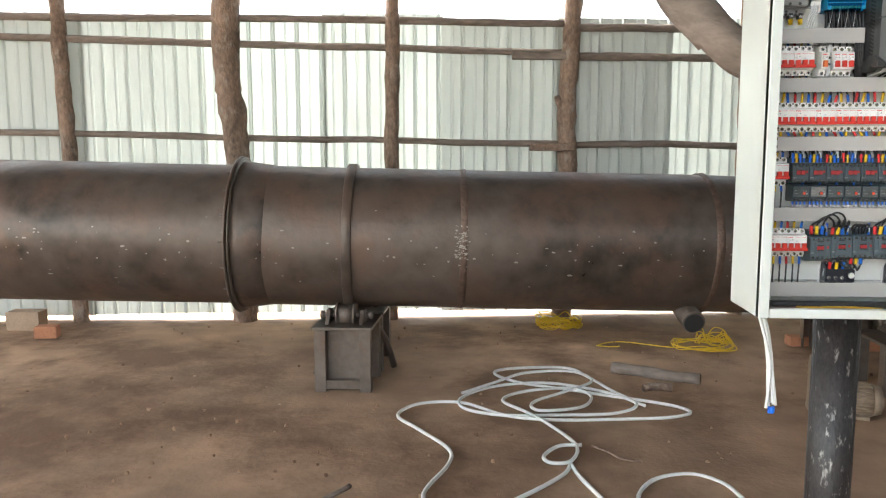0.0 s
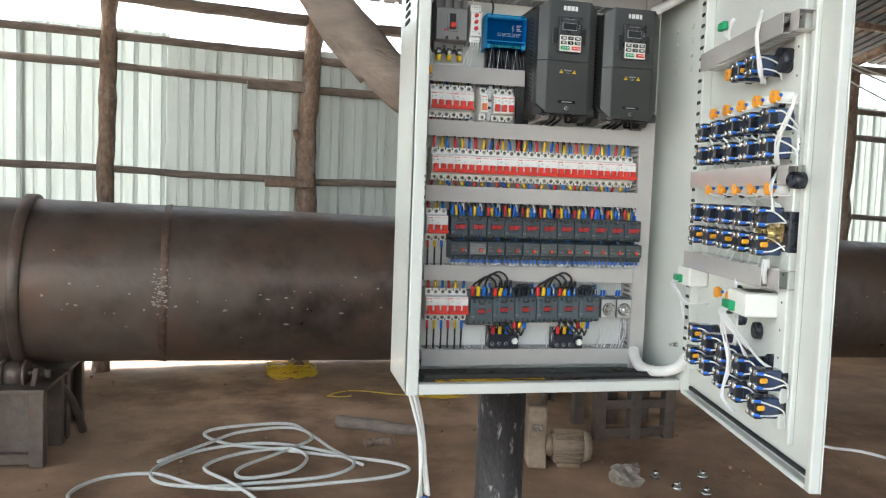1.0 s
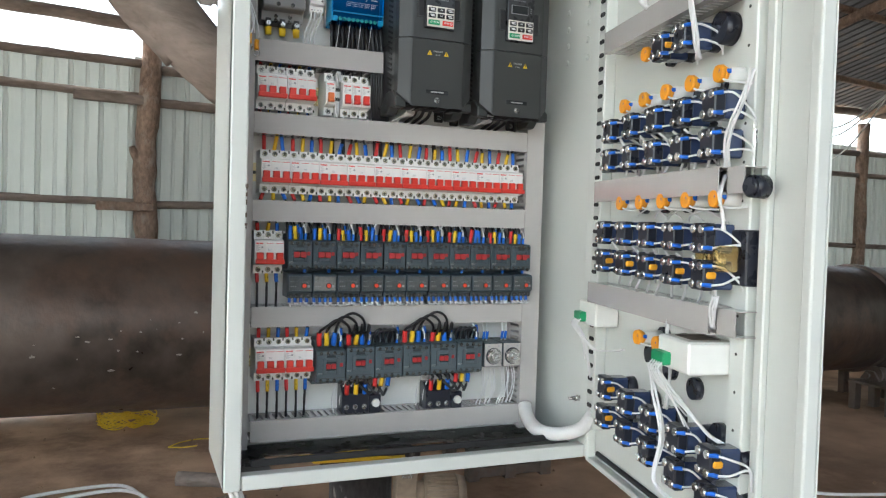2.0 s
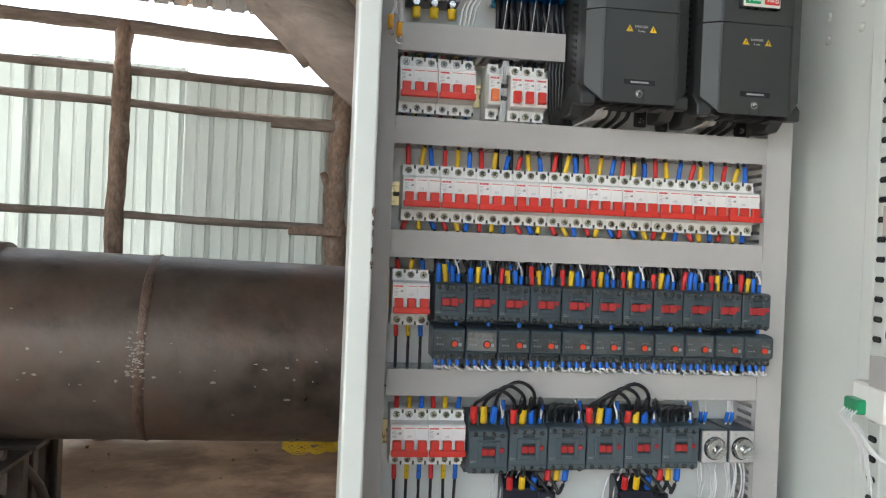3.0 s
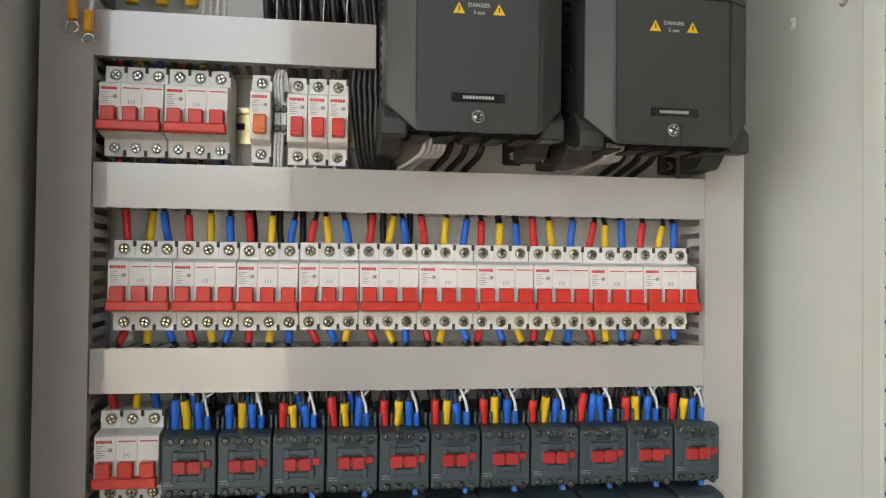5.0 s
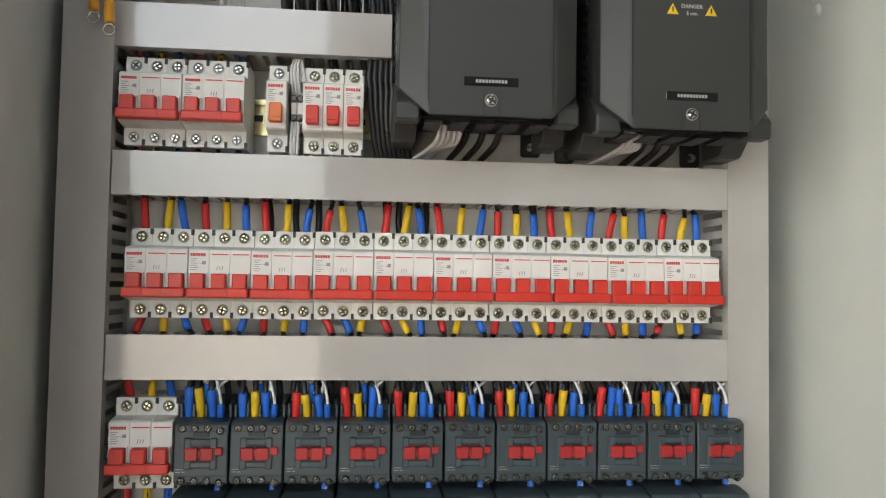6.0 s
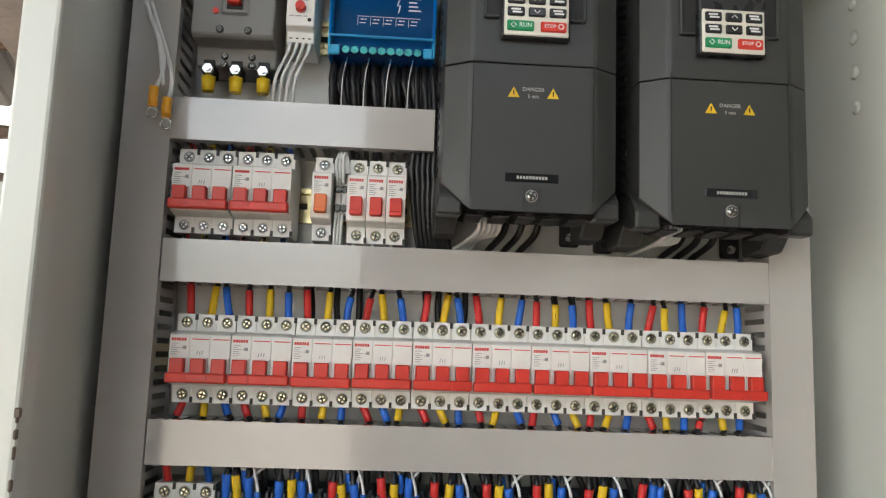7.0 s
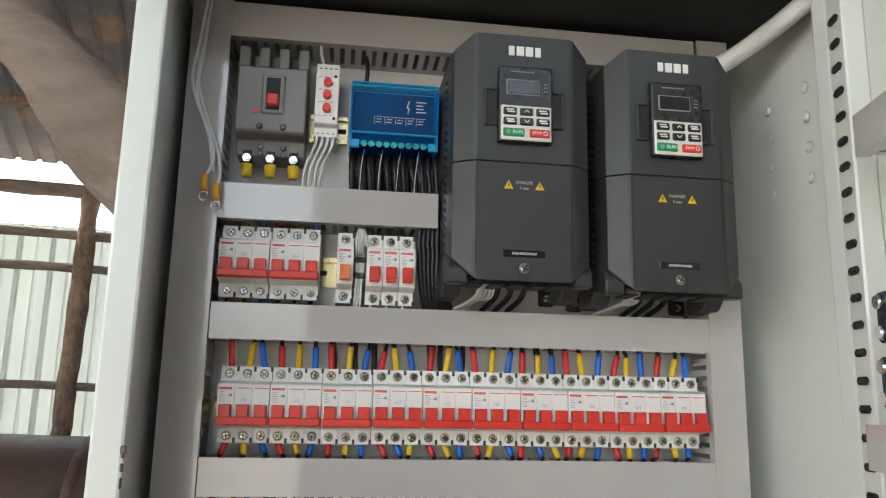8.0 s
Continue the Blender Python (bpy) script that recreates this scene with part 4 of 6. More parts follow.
# ---- blue distribution block ----
blu = thing("distribution_block", "blue clear-covered power distribution block on a rail", "terminal block", at=pose(0.125, 0, 1.807))
b = bmesh.new()
prism(b, [(0.062, -0.036), (0.062, 0.036), (0.022, 0.034), (0.022, -0.030), (0.034, -0.036)], 0.002, 0.098)
part("core", b, BLUESOLID, blu)
b = bmesh.new()
box(b, (0.051, 0.054, 0.006), (0.108, 0.016, 0.094), 0.001)
part("base", b, MCBW, blu, "white moulded base")
b = bmesh.new()
prism(b, [(0.055, -0.044), (0.055, 0.044), (0.014, 0.044), (-0.004, 0.030), (-0.004, -0.022), (0.004, -0.026), (0.004, -0.044)], 0.0, 0.100, bevel=0.0015)
part("clear_cover", b, BLUECLEAR, blu, "transparent blue plastic cover")
for z, y in ((0.0335, -0.0015), (-0.0235, -0.0030), (0.0435, 0.013)):
    b = bmesh.new()
    box(b, (0.050, y, z), (0.098, 0.003, 0.0022), 0.0006)
    part("cover_rib", b, CYANM, blu)
for x in (0.0005, 0.0995):
    b = bmesh.new()
    box(b, (x, 0.026, 0.0), (0.003, 0.05, 0.080), 0.001)
    part("end_rib", b, CYANM, blu)
for x in (0.006, 0.094):
    b = bmesh.new()
    box(b, (x, 0.0015, -0.036), (0.009, 0.004, 0.010), 0.001)
    part("clip", b, CYANM, blu)
for k in range(9):
    b = bmesh.new()
    cyl(b, (0.016 + 0.0085 * k, 0.0035, -0.035), (0.016 + 0.0085 * k, 0.0015, -0.035), 0.0036, seg=12)
    part("screw", b, TEALM, blu)
b = bmesh.new()
for x, w in ((0.032, 0.011), (0.044, 0.011), (0.056, 0.011), (0.068, 0.011), (0.080, 0.011)):
    box(b, (x, -0.0045, -0.004), (w, 0.0005, 0.0004))
    box(b, (x - 0.0055, -0.0045, -0.0085), (0.0004, 0.0005, 0.009))
    bars(b, x - 0.003, -0.007, [0.003, 0.002], 0.0009, 0.0008, y=-0.0045)
    bars(b, x - 0.004, -0.0105, [0.006], 0.0008, 0.0008, y=-0.0045)
for r, ws in enumerate(([0.012], [0.008], [0.009], [0.012])):
    bars(b, 0.074, 0.016 - 0.004 * r, ws, 0.0012, 0.001, y=-0.0045)
prism_pts = [(0.066, 0.017), (0.063, 0.008), (0.066, 0.0085), (0.0645, 0.001)]
for (xa, za), (xb, zb) in zip(prism_pts, prism_pts[1:]):
    tube(b, [(xa, -0.0045, za), (xb, -0.0045, zb)], 0.0006, seg=4)
part("printed_table", b, INKW, blu)

# narrow terminals between the single-pole breakers
for k in range(2):
    t = thing("rail_terminal", "narrow grey rail terminal block", "terminal block", "rail terminals", at=pose(0.1372 + 0.0056 * k, 0.018, 1.631))
    b = bmesh.new()
    box(b, (0.0026, 0.022, 0.0), (0.0050, 0.04, 0.030), 0.0006)
    part("housing", b, MCBS, t)
    for z in (-0.009, 0.009):
        part("screw", SCREW_S, None, t, at=pose(0.0026, 0.0015, z))


# ---- inverters ----
def text_bars(b, x, z, w, h, n, y):
    for k in range(n):
        ww = w / n
        box(b, (x - w / 2 + ww * (k + 0.5), y, z), (ww * 0.72, 0.0006, h))


def inverter(xc, zc):
    t = thing("inverter_drive", "dark grey motor inverter with a cream keypad", "inverter", "inverter drives", at=pose(xc, -0.090, zc))
    b = bmesh.new()
    # upper and lower front covers, faceted at the sides
    for z0, z1, cut in ((-0.0062, 0.138, 1), (-0.132, -0.0070, 0)):
        t2 = bmesh.new()
        pl = [(-0.075, 0.030), (-0.0735, 0.014), (-0.054, 0.001), (-0.050, 0.0), (0.050, 0.0), (0.054, 0.001), (0.0735, 0.014), (0.075, 0.030), (0.075, 0.120 if cut else 0.062), (-0.075, 0.120 if cut else 0.062)]
        lo = [t2.verts.new((x, y, z0)) for x, y in pl]
        hi = [t2.verts.new((x, y, z1)) for x, y in pl]
        n = len(pl)
        for k in range(n):
            t2.faces.new((lo[k], lo[(k + 1) % n], hi[(k + 1) % n], hi[k]))
        t2.faces.new(lo[::-1])
        t2.faces.new(hi)
        if cut:
            for v in hi:
                if abs(v.co.x) > 0.06:
                    v.co.z -= 0.018
                elif v.co.y < 0.05:
                    v.co.z -= 0.002
        else:
            for v in lo:
                if abs(v.co.x) > 0.06:
                    v.co.z += 0.024
                elif abs(v.co.x) > 0.052:
                    v.co.z += 0.004
        bmesh.ops.bevel(t2, geom=t2.edges[:], offset=0.0007, segments=1, affect="EDGES")
        c = bmesh.new()
        merge(c, t2)
        part("upper_cover" if cut else "lower_cover", c, VFDM, t)
    b = bmesh.new()
    box(b, (0, 0.111, 0.010), (0.147, 0.098, 0.240), 0.003)
    part("heat_sink_body", b, VFDD, t)
    # slots along the sides
    b = bmesh.new()
    box(b, (0, 0, 0), (0.0016, 0.026, 0.0045), 0.0005)
    slot = finish("side_vent", b, BLACKM)
    for s in (-1, 1):
        for k in range(22):
            part("side_vent", slot, None, t, at=pose(s * 0.0750, 0.058, 0.100 - 0.0098 * k, 20, 0, 0))
    # side seams of the face
    for x in (-0.0505, 0.0505):
        b = bmesh.new()
        box(b, (x, -0.0001, -0.062), (0.0009, 0.0010, 0.12))
        part("cover_seam", b, BLACKM, t)
    # lower shoulder and cable throat
    for s in (-1, 1):
        b = bmesh.new()
        prism(b, [(0.012, -0.118), (0.030, -0.100), (0.075, -0.100), (0.105, -0.124), (0.105, -0.142), (0.066, -0.142), (0.050, -0.128), (0.030, -0.134), (0.012, -0.134)], s * 0.0660 - 0.0105, s * 0.0660 + 0.0105, bevel=0.002)
        part("shoulder", b, VFDM, t)
        b = bmesh.new()
        box(b, (s * 0.066, 0.156, -0.122), (0.020, 0.006, 0.030), 0.002)
        cyl(b, (s * 0.066, 0.1535, -0.128), (s * 0.066, 0.150, -0.128), 0.0045, seg=10, mi=1)
        part("mounting_foot", b, [VFDD, SCREWM], t)
    b = bmesh.new()
    box(b, (0, 0.095, -0.114), (0.118, 0.07, 0.012), 0.001)
    part("cable_throat", b, VFDD, t)
    for k in range(5):
        for y, z, d in ((0.040, -0.1322, 0.034), (0.095, -0.1205, 0.05)):
            b = bmesh.new()
            box(b, (-0.044 + 0.022 * k, y, z), (0.014, d, 0.0014))
            part("throat_slot", b, BLACKM, t)
    # keypad
    kp = bmesh.new()
    box(kp, (0.0, -0.003, 0.055), (0.058, 0.010, 0.084), 0.002, seg=2)
    kp = part("keypad", kp, KEYB, t, "black keypad with a small dark display")
    b = bmesh.new()
    box(b, (0.0, -0.0085, 0.0335), (0.054, 0.002, 0.038), 0.001)
    part("key_field", b, KEYW, kp)
    b = bmesh.new()
    box(b, (-0.003, -0.0083, 0.073), (0.036, 0.0012, 0.017), 0.0005)
    part("display_frame", b, INKG, kp)
    b = bmesh.new()
    box(b, (-0.003, -0.0092, 0.073), (0.034, 0.0010, 0.0148), 0.0004)
    part("display", b, GLASSD, kp)
    b = bmesh.new()
    box(b, (0, 0, 0), (0.0142, 0.003, 0.0080), 0.0010)
    key = finish("key", b, KEYB)
    b = bmesh.new()
    for r in (0.0012, -0.0012):
        box(b, (jit(0.001), -0.0018, r), (0.008, 0.0005, 0.0014))
    keyprint = finish("key_print", b, INKW)
    for r in range(2):
        for c in range(3):
            o = part("key", key, None, kp, at=(-0.0175 + 0.0175 * c, -0.0100, 0.0455 - 0.0108 * r))
            if c == 1:
                b = bmesh.new()
                s = 1 if r == 0 else -1
                tube(b, [(-0.0175 + 0.0175 - 0.0025, -0.0118, 0.0455 - 0.0108 * r - 0.0012 * s), (0.0, -0.0118, 0.0455 - 0.0108 * r + 0.0014 * s), (0.0025, -0.0118, 0.0455 - 0.0108 * r - 0.0012 * s)], 0.0006, seg=4, sub=1)
                part("arrow", b, INKW, kp)
            else:
                part("key_print", keyprint, None, kp, at=(-0.0175 + 0.0175 * c, -0.0100, 0.0455 - 0.0108 * r))
    for x, w, m, word in ((-0.0135, 0.0225, GREENM, "RUN"), (0.0140, 0.0215, REDM, "STOP")):
        b = bmesh.new()
        box(b, (x, -0.0100, 0.0225), (w, 0.003, 0.0088), 0.001)
        part("run_key" if word == "RUN" else "stop_key", b, m, kp)
        part("lettering", lettering(word, 0.0052 if word == "RUN" else 0.0042, INKW), None, kp, at=(x + (0.004 if word == "RUN" else -0.003), -0.0117, 0.0225))
        b = bmesh.new()
        tube(b, [(x + (-0.006 if word == "RUN" else 0.006) + 0.0022 * math.cos(a), -0.0117, 0.0225 + 0.0022 * math.sin(a)) for a in (0, 1.57, 3.14, 4.71)], 0.0005, seg=4, sub=1 if word == "RUN" else 3, closed=True)
        part("key_symbol", b, INKW, kp)
    b = bmesh.new()
    text_bars(b, -0.004, 0.0905, 0.026, 0.0010, 7, -0.0082)
    for k in range(3):
        text_bars(b, 0.0215, 0.078 - 0.004 * k, 0.004, 0.0008, 2, -0.0082)
    part("small_print", b, INKG, kp)
    # finger grips beside the keypad
    for s in (-1, 1):
        b = bmesh.new()
        box(b, (s * 0.0355, -0.0004, 0.052), (0.0135, 0.0016, 0.037), 0.0005)
        part("finger_grip", b, BLACKM, t)
        b = bmesh.new()
        box(b, (s * 0.0420, -0.0015, 0.052), (0.0026, 0.0045, 0.041), 0.001)
        for dz in (-0.0195, 0.0195):
            box(b, (s * 0.0365, -0.0015, 0.052 + dz), (0.0130, 0.0040, 0.0022), 0.0008)
        part("grip_edge", b, VFDM, t)
    # maker's mark as plain shapes
    b = bmesh.new()
    for x, w in ((-0.0140, 0.0060), (-0.0045, 0.0080), (0.0055, 0.0080), (0.0150, 0.0060)):
        box(b, (x, -0.0006, 0.1175), (w, 0.0012, 0.0105))
    part("maker_mark", b, MCBS, t)
    # warning print
    for x in (-0.0165, 0.0165):
        b = bmesh.new()
        prism(b, [(-0.0004, -0.0045), (-0.0004, 0.0045), (0.0004, 0.0045), (0.0004, -0.0045)], x - 0.005, x + 0.005)
        for v in b.verts:
            if v.co.z > 0:
                v.co.x = x
            v.co.z -= 0.031
        box(b, (x, -0.0006, -0.0315), (0.0009, 0.0006, 0.004), mi=1)
        part("warning_triangle", b, [YELM, BLACKM], t)
    part("lettering", lettering("DANGER", 0.0046, INKP), None, t, at=(0, -0.0002, -0.0285))
    part("lettering", lettering("5 min", 0.0042, INKP), None, t, at=(0, -0.0002, -0.0345))
    b = bmesh.new()
    box(b, (0.0, -0.0003, -0.1035), (0.044, 0.0012, 0.0072), 0.0003)
    part("name_plate", b, GLASSD, t)
    b = bmesh.new()
    text_bars(b, 0.0, -0.1035, 0.026, 0.0024, 10, -0.0012)
    part("name_print", b, INKP, t)
    b = bmesh.new()
    for s in (-1, 1):
        box(b, (s * 0.0068, -0.0004, -0.122), (0.0010, 0.0014, 0.018))
    part("screw_recess", b, VFDD, t)
    part("screw", SCREW_Z, None, t, at=(0, -0.0008, -0.1185))
    return t


inverter(0.3055, 1.7375)
inverter(0.4725, 1.7325)


# ---- wiring on the plate ----
def wire(pts, r, m, sleeves=(), label="", group="", sub=4):
    name = "jumper_wire" if "jumper" in label else "control_wire" if "thin" in label else "power_wire" if "breaker" in label and "sleeve" in label else "wire"
    b = bmesh.new()
    tube(b, pts, r, seg=7, sub=sub)
    t = thing(name, label, "wire", group, bm=b, mats=m)
    for a, c, rs, sm in sleeves:
        b = bmesh.new()
        tube(b, [a, (Vector(a) + Vector(c)) / 2 + Vector((jit(0.0008), 0, 0)), c], rs, seg=9, sub=2)
        part("sleeve", b, sm, t)
    return t


RYB = ((REDS, "red"), (YELM, "yellow"), (BLUEM, "blue"))


def phase_wire(x, z0, z1, c, y=0.031, lean=0.003, full=0.85, rs=0.0036, group=""):
    """A black wire with a coloured sleeve from a terminal at z0 to a duct at z1."""
    sm, word = RYB[c]
    d = z1 - z0
    ln = jit(lean)
    p0, p1 = (x, y, z0 - 0.15 * d), (x + ln * full, y - 0.004, z0 + d * full)
    end = (x + ln * 1.3, y + 0.006, z0 + d * 1.45)
    wire([p0, ((p0[0] + p1[0]) / 2, y - 0.003, (p0[2] + p1[2]) / 2), p1, (x + ln * 1.1, y, z1), end], 0.0024, BLKW, [(p0, p1, rs, sm)], "black wire with a %s sleeve at a breaker terminal" % word, group)


for k in range(30):
    x = 0.009 + 0.018 * k
    phase_wire(x, 1.5175, 1.546, k % 3, lean=0.006, full=random.uniform(0.72, 0.98), group="wires above the main breakers")
    order = (0, 1, 2) if (k // 3) not in (3, 6) else (0, 2, 1)
    phase_wire(x, 1.4375, 1.424, order[k % 3], lean=0.008, full=random.uniform(0.8, 1.0), group="wires below the main breakers")
for x in (0.118, 0.146, 0.163, 0.226, 0.243, 0.262, 0.352, 0.370):
    wire([(x, 0.044, 1.500), (x + jit(0.004), 0.042, 1.53), (x + jit(0.004), 0.045, 1.56)], 0.0032, BLKW, (), "spare black wire behind the coloured sleeves", "wires above the main breakers")
for k in range(3):
    phase_wire(0.0005 + 0.018 * k, 1.367, 1.385, k, full=0.8, group="wires of the lower breakers")
    phase_wire(0.0005 + 0.018 * k, 1.287, 1.226, k, full=0.28, group="wires of the lower breakers")
for k in range(6):
    phase_wire(0.006 + 0.018 * k, 1.1655, 1.188, k % 3, full=0.8, group="wires of the lower breakers")
    phase_wire(0.006 + 0.018 * k, 1.0855, 1.010, k % 3, full=0.3, lean=0.002, group="wires of the lower breakers")

G_K = "contactor wires"
for x in KX:
    for k in range(3):
        xx = x + 0.0455 * (0.155 + 0.23 * k)
        phase_wire(xx + 0.003, 1.353, 1.384, k if random.random() < 0.85 else 2, y=0.010, lean=0.004, full=random.uniform(0.6, 0.85), rs=0.0040, group=G_K)
    xx = x + 0.0455 * 0.845
    a = (xx, 0.004, 1.352)
    wire([a, (xx, 0.002, 1.366), (xx - 0.003, 0.004, 1.378), (xx - 0.009, 0.018, 1.392), (xx - 0.012, 0.04, 1.40)], 0.0014, WHTW, [(a, (xx, 0.002, 1.364), 0.0028, BLUEM)], "thin white wire with a blue ferrule", G_K)
    a = (xx - 0.014, 0.014, 1.364)
    wire([a, (xx - 0.014, 0.012, 1.376), (xx - 0.018 + jit(0.004), 0.02, 1.392)], 0.0014, WHTW, [(a, (xx - 0.0143, 0.012, 1.380), 0.0028, BLUEM)], "thin white wire with a blue ferrule", G_K)
    wire([(xx - 0.006, 0.020, 1.362), (xx - 0.005, 0.008, 1.376), (xx + 0.002 + jit(0.004), 0.012, 1.386), (xx + 0.004, 0.03, 1.40)], 0.0014, WHTW, (), "thin white wire looped above the contactor", G_K)
    a = (xx, 0.003, 1.296)
    wire([a, (xx, 0.0, 1.289), (xx - 0.004, 0.008, 1.285), (xx - 0.01, 0.03, 1.284)], 0.0015, WHTW, [((xx, 0.003, 1.297), (xx - 0.001, 0.001, 1.288), 0.0030, BLUEM)], "short white wire with a blue ferrule under the contactor", G_K)
    for k in range(4):
        xx = x + 0.0455 * (0.15 + 0.235 * k)
        e = xx + random.uniform(0.004, 0.016)
        wire([(xx, -0.013, 1.250), (xx, -0.015, 1.236), (xx + 0.002, -0.013, 1.230), (e, 0.004, 1.2265 + jit(0.001)), (e + 0.003, 0.035, 1.222)], 0.0017, WHTW, [((xx, -0.013, 1.250), (xx + 0.0003, -0.015, 1.2355), 0.0030, BLUEM)], "thin white wire with a blue ferrule under the overload relay", G_K)

for x in KX:
    for k in range(4):
        x0 = x + 0.007 + 0.0105 * k
        wire([(x0, 0.034, 1.352), (x0 + jit(0.003), 0.026, 1.370), (x0 + jit(0.005), 0.028, 1.384), (x0 + jit(0.006), 0.045, 1.402)], 0.0031, BLKW, (), "black wire crowded behind the coloured sleeves", G_K)
for x in KX:
    for k in range(3):
        x0 = x + 0.004 + 0.014 * k
        wire([(x0, -0.012, 1.238), (x0 + 0.006, -0.016, 1.2315 + jit(0.002)), (x0 + 0.016, -0.010 + jit(0.004), 1.2295 + jit(0.002)), (x0 + 0.024, 0.008, 1.2285), (x0 + 0.026, 0.03, 1.222)], 0.0015, WHTW, (), "loose thin white wire bunched over the duct", G_K)

G_Q = "large contactor wires"
for q in (0, 1, 3, 4):
    for k in range(3):
        xx = QX[q] + 0.0565 * (0.17 + 0.24 * k)
        a, c = (xx, 0.006, 1.150), (xx + jit(0.002), 0.002, 1.171 + (0.004 if q in (0, 3) else 0))
        nx = QX[q + 1] + 0.0565 * (0.2 + 0.26 * k) if q in (0, 3) else xx + 0.012
        top = 1.196 + 0.006 * k if q in (0, 3) else 1.186
        wire([a, c, (xx + 0.008, -0.012, top - 0.008), ((xx + nx) / 2, -0.018, top + 0.006), (nx - 0.006, -0.010, top - 0.010), (nx, 0.012, 1.160)], 0.0027, BLKW, [(a, c, 0.0050, RYB[k][0])], "thick black jumper wire with a %s sleeve" % RYB[k][1], G_Q)
for q in (2, 5):
    for k in range(4):
        xx = QX[q] + 0.008 + 0.009 * k
        wire([(xx, 0.01, 1.150), (xx - 0.006, 0.0, 1.170), (xx + 0.004, -0.004 - 0.002 * k, 1.180), (xx + 0.014, 0.004, 1.170), (xx + 0.012, 0.014, 1.15)], 0.0026, BLKW, (), "black jumper wire looped over a contactor", G_Q)
for q in range(6):
    xx = QX[q] + 0.050
    a = (xx, 0.006, 1.148)
    wire([a, (xx, 0.002, 1.162), (xx - 0.003, 0.004, 1.176), (xx - 0.006, 0.02, 1.192)], 0.0014, WHTW, [(a, (xx, 0.003, 1.158), 0.0028, BLUEM)], "thin white wire with a blue ferrule", G_Q)
    wire([(xx + 0.004, 0.012, 1.150), (xx + 0.003, 0.010, 1.170), (xx + 0.002, 0.02, 1.192)], 0.0014, WHTW, [((xx + 0.004, 0.011, 1.168), (xx + 0.003, 0.012, 1.182), 0.0028, BLUEM)], "thin white wire with a blue ferrule", G_Q)
for x0, q in ((0.166, 1), (0.341, 4)):
    for k in range(3):
        xx = x0 + 0.009 + 0.018 * k
        a, c = (xx, 0.012, 1.052), (xx - 0.001, 0.006, 1.072)
        wire([a, c, (xx + 0.002, 0.006, 1.080), (QX[q] + 0.0565 * (0.17 + 0.24 * k), 0.02, 1.092)], 0.0027, BLKW, [(a, c, 0.0048, RYB[k][0])], "black wire with a %s sleeve on the overload relay" % RYB[k][1], G_Q)
        n2 = QX[q + 1] + 0.0565 * (0.17 + 0.24 * k)
        a2, c2 = (n2, 0.010, 1.082), (n2 - 0.004, 0.004, 1.066)
        wire([a2, c2, (n2 - 0.014, -0.002, 1.056 - 0.003 * k), (xx + 0.03, 0.0, 1.064 - 0.003 * k), (xx + 0.012, 0.022, 1.085)], 0.0027, BLKW, [(a2, c2, 0.0046, RYB[k][0])], "black jumper wire with a %s sleeve under the contactors" % RYB[k][1], G_Q)
        wire([(xx, 0.014, 1.018), (xx + 0.001, 0.012, 1.008), (xx, 0.02, 0.99)], 0.0026, BLKW, (), "black wire from the overload relay into the duct", G_Q)
    for k in range(3):
        xx = x0 - 0.012 + 0.016 * k
        wire([(xx + 0.01, 0.03, 1.08), (xx, 0.026, 1.06), (xx - 0.004, 0.03, 1.035), (xx + 0.002, 0.035, 1.008)], 0.0015, WHTW, (), "thin loose white wire over the lower duct", G_Q)
for x0 in (0.4585, 0.5020):
    for k in range(6):
        xx = x0 + 0.006 + 0.0058 * k
        wire([(xx, 0.015, 1.098), (xx + jit(0.003), 0.004 + 0.003 * (k % 2), 1.075), (xx + jit(0.006), 0.008, 1.045), (xx + jit(0.006), 0.022, 1.018), (xx, 0.035, 1.0)], 0.0013, WHTW, (), "thin white wire hanging from a timer", "timer wires")
    for k in range(2):
        xx = x0 + 0.013 + 0.008 * k
        wire([(xx, 0.03, 1.140), (xx, 0.022, 1.162), (xx + jit(0.004), 0.028, 1.19)], 0.0014, WHTW, [((xx, 0.026, 1.150), (xx, 0.022, 1.166), 0.0030, BLUEM)], "white wire with a blue ferrule above a timer", "timer wires")

# upper left: relay, distribution block and small breaker wiring
for k in range(4):
    xx = 0.0875 + 0.0062 * k
    wire([(xx, 0.012, 1.781), (xx - 0.002, 0.006, 1.765), (xx - 0.011, 0.006, 1.742), (xx - 0.014, 0.018, 1.715), (xx - 0.012, 0.03, 1.705)], 0.0017, WHTW, (), "white wire hanging from the phase relay", "relay wires")
wire([(0.092, 0.014, 1.866), (0.088, 0.008, 1.878), (0.086, 0.014, 1.896)], 0.0017, WHTW, (), "white wire above the phase relay", "relay wires")
for k in range(30):
    xx = 0.129 + 0.0033 * k
    e = xx + 0.004 - 0.10 * max(0, 0.15 - xx) + jit(0.003)
    wire([(xx, 0.022 + 0.006 * (k % 3), 1.768), (xx + jit(0.002), 0.014 + 0.006 * (k % 3), 1.745), (e, 0.020 + 0.006 * (k % 3), 1.718), (e, 0.03, 1.700)], 0.0032, BLKW, (), "black wire below the distribution block", "distribution block wires")
for k in range(4):
    xx = 0.142 + 0.021 * k
    wire([(xx, 0.012, 1.768), (xx - 0.003, 0.008, 1.745), (xx - 0.004, 0.02, 1.712)], 0.0006, WHTW, (), "fine pale wire among the black ones", "distribution block wires")
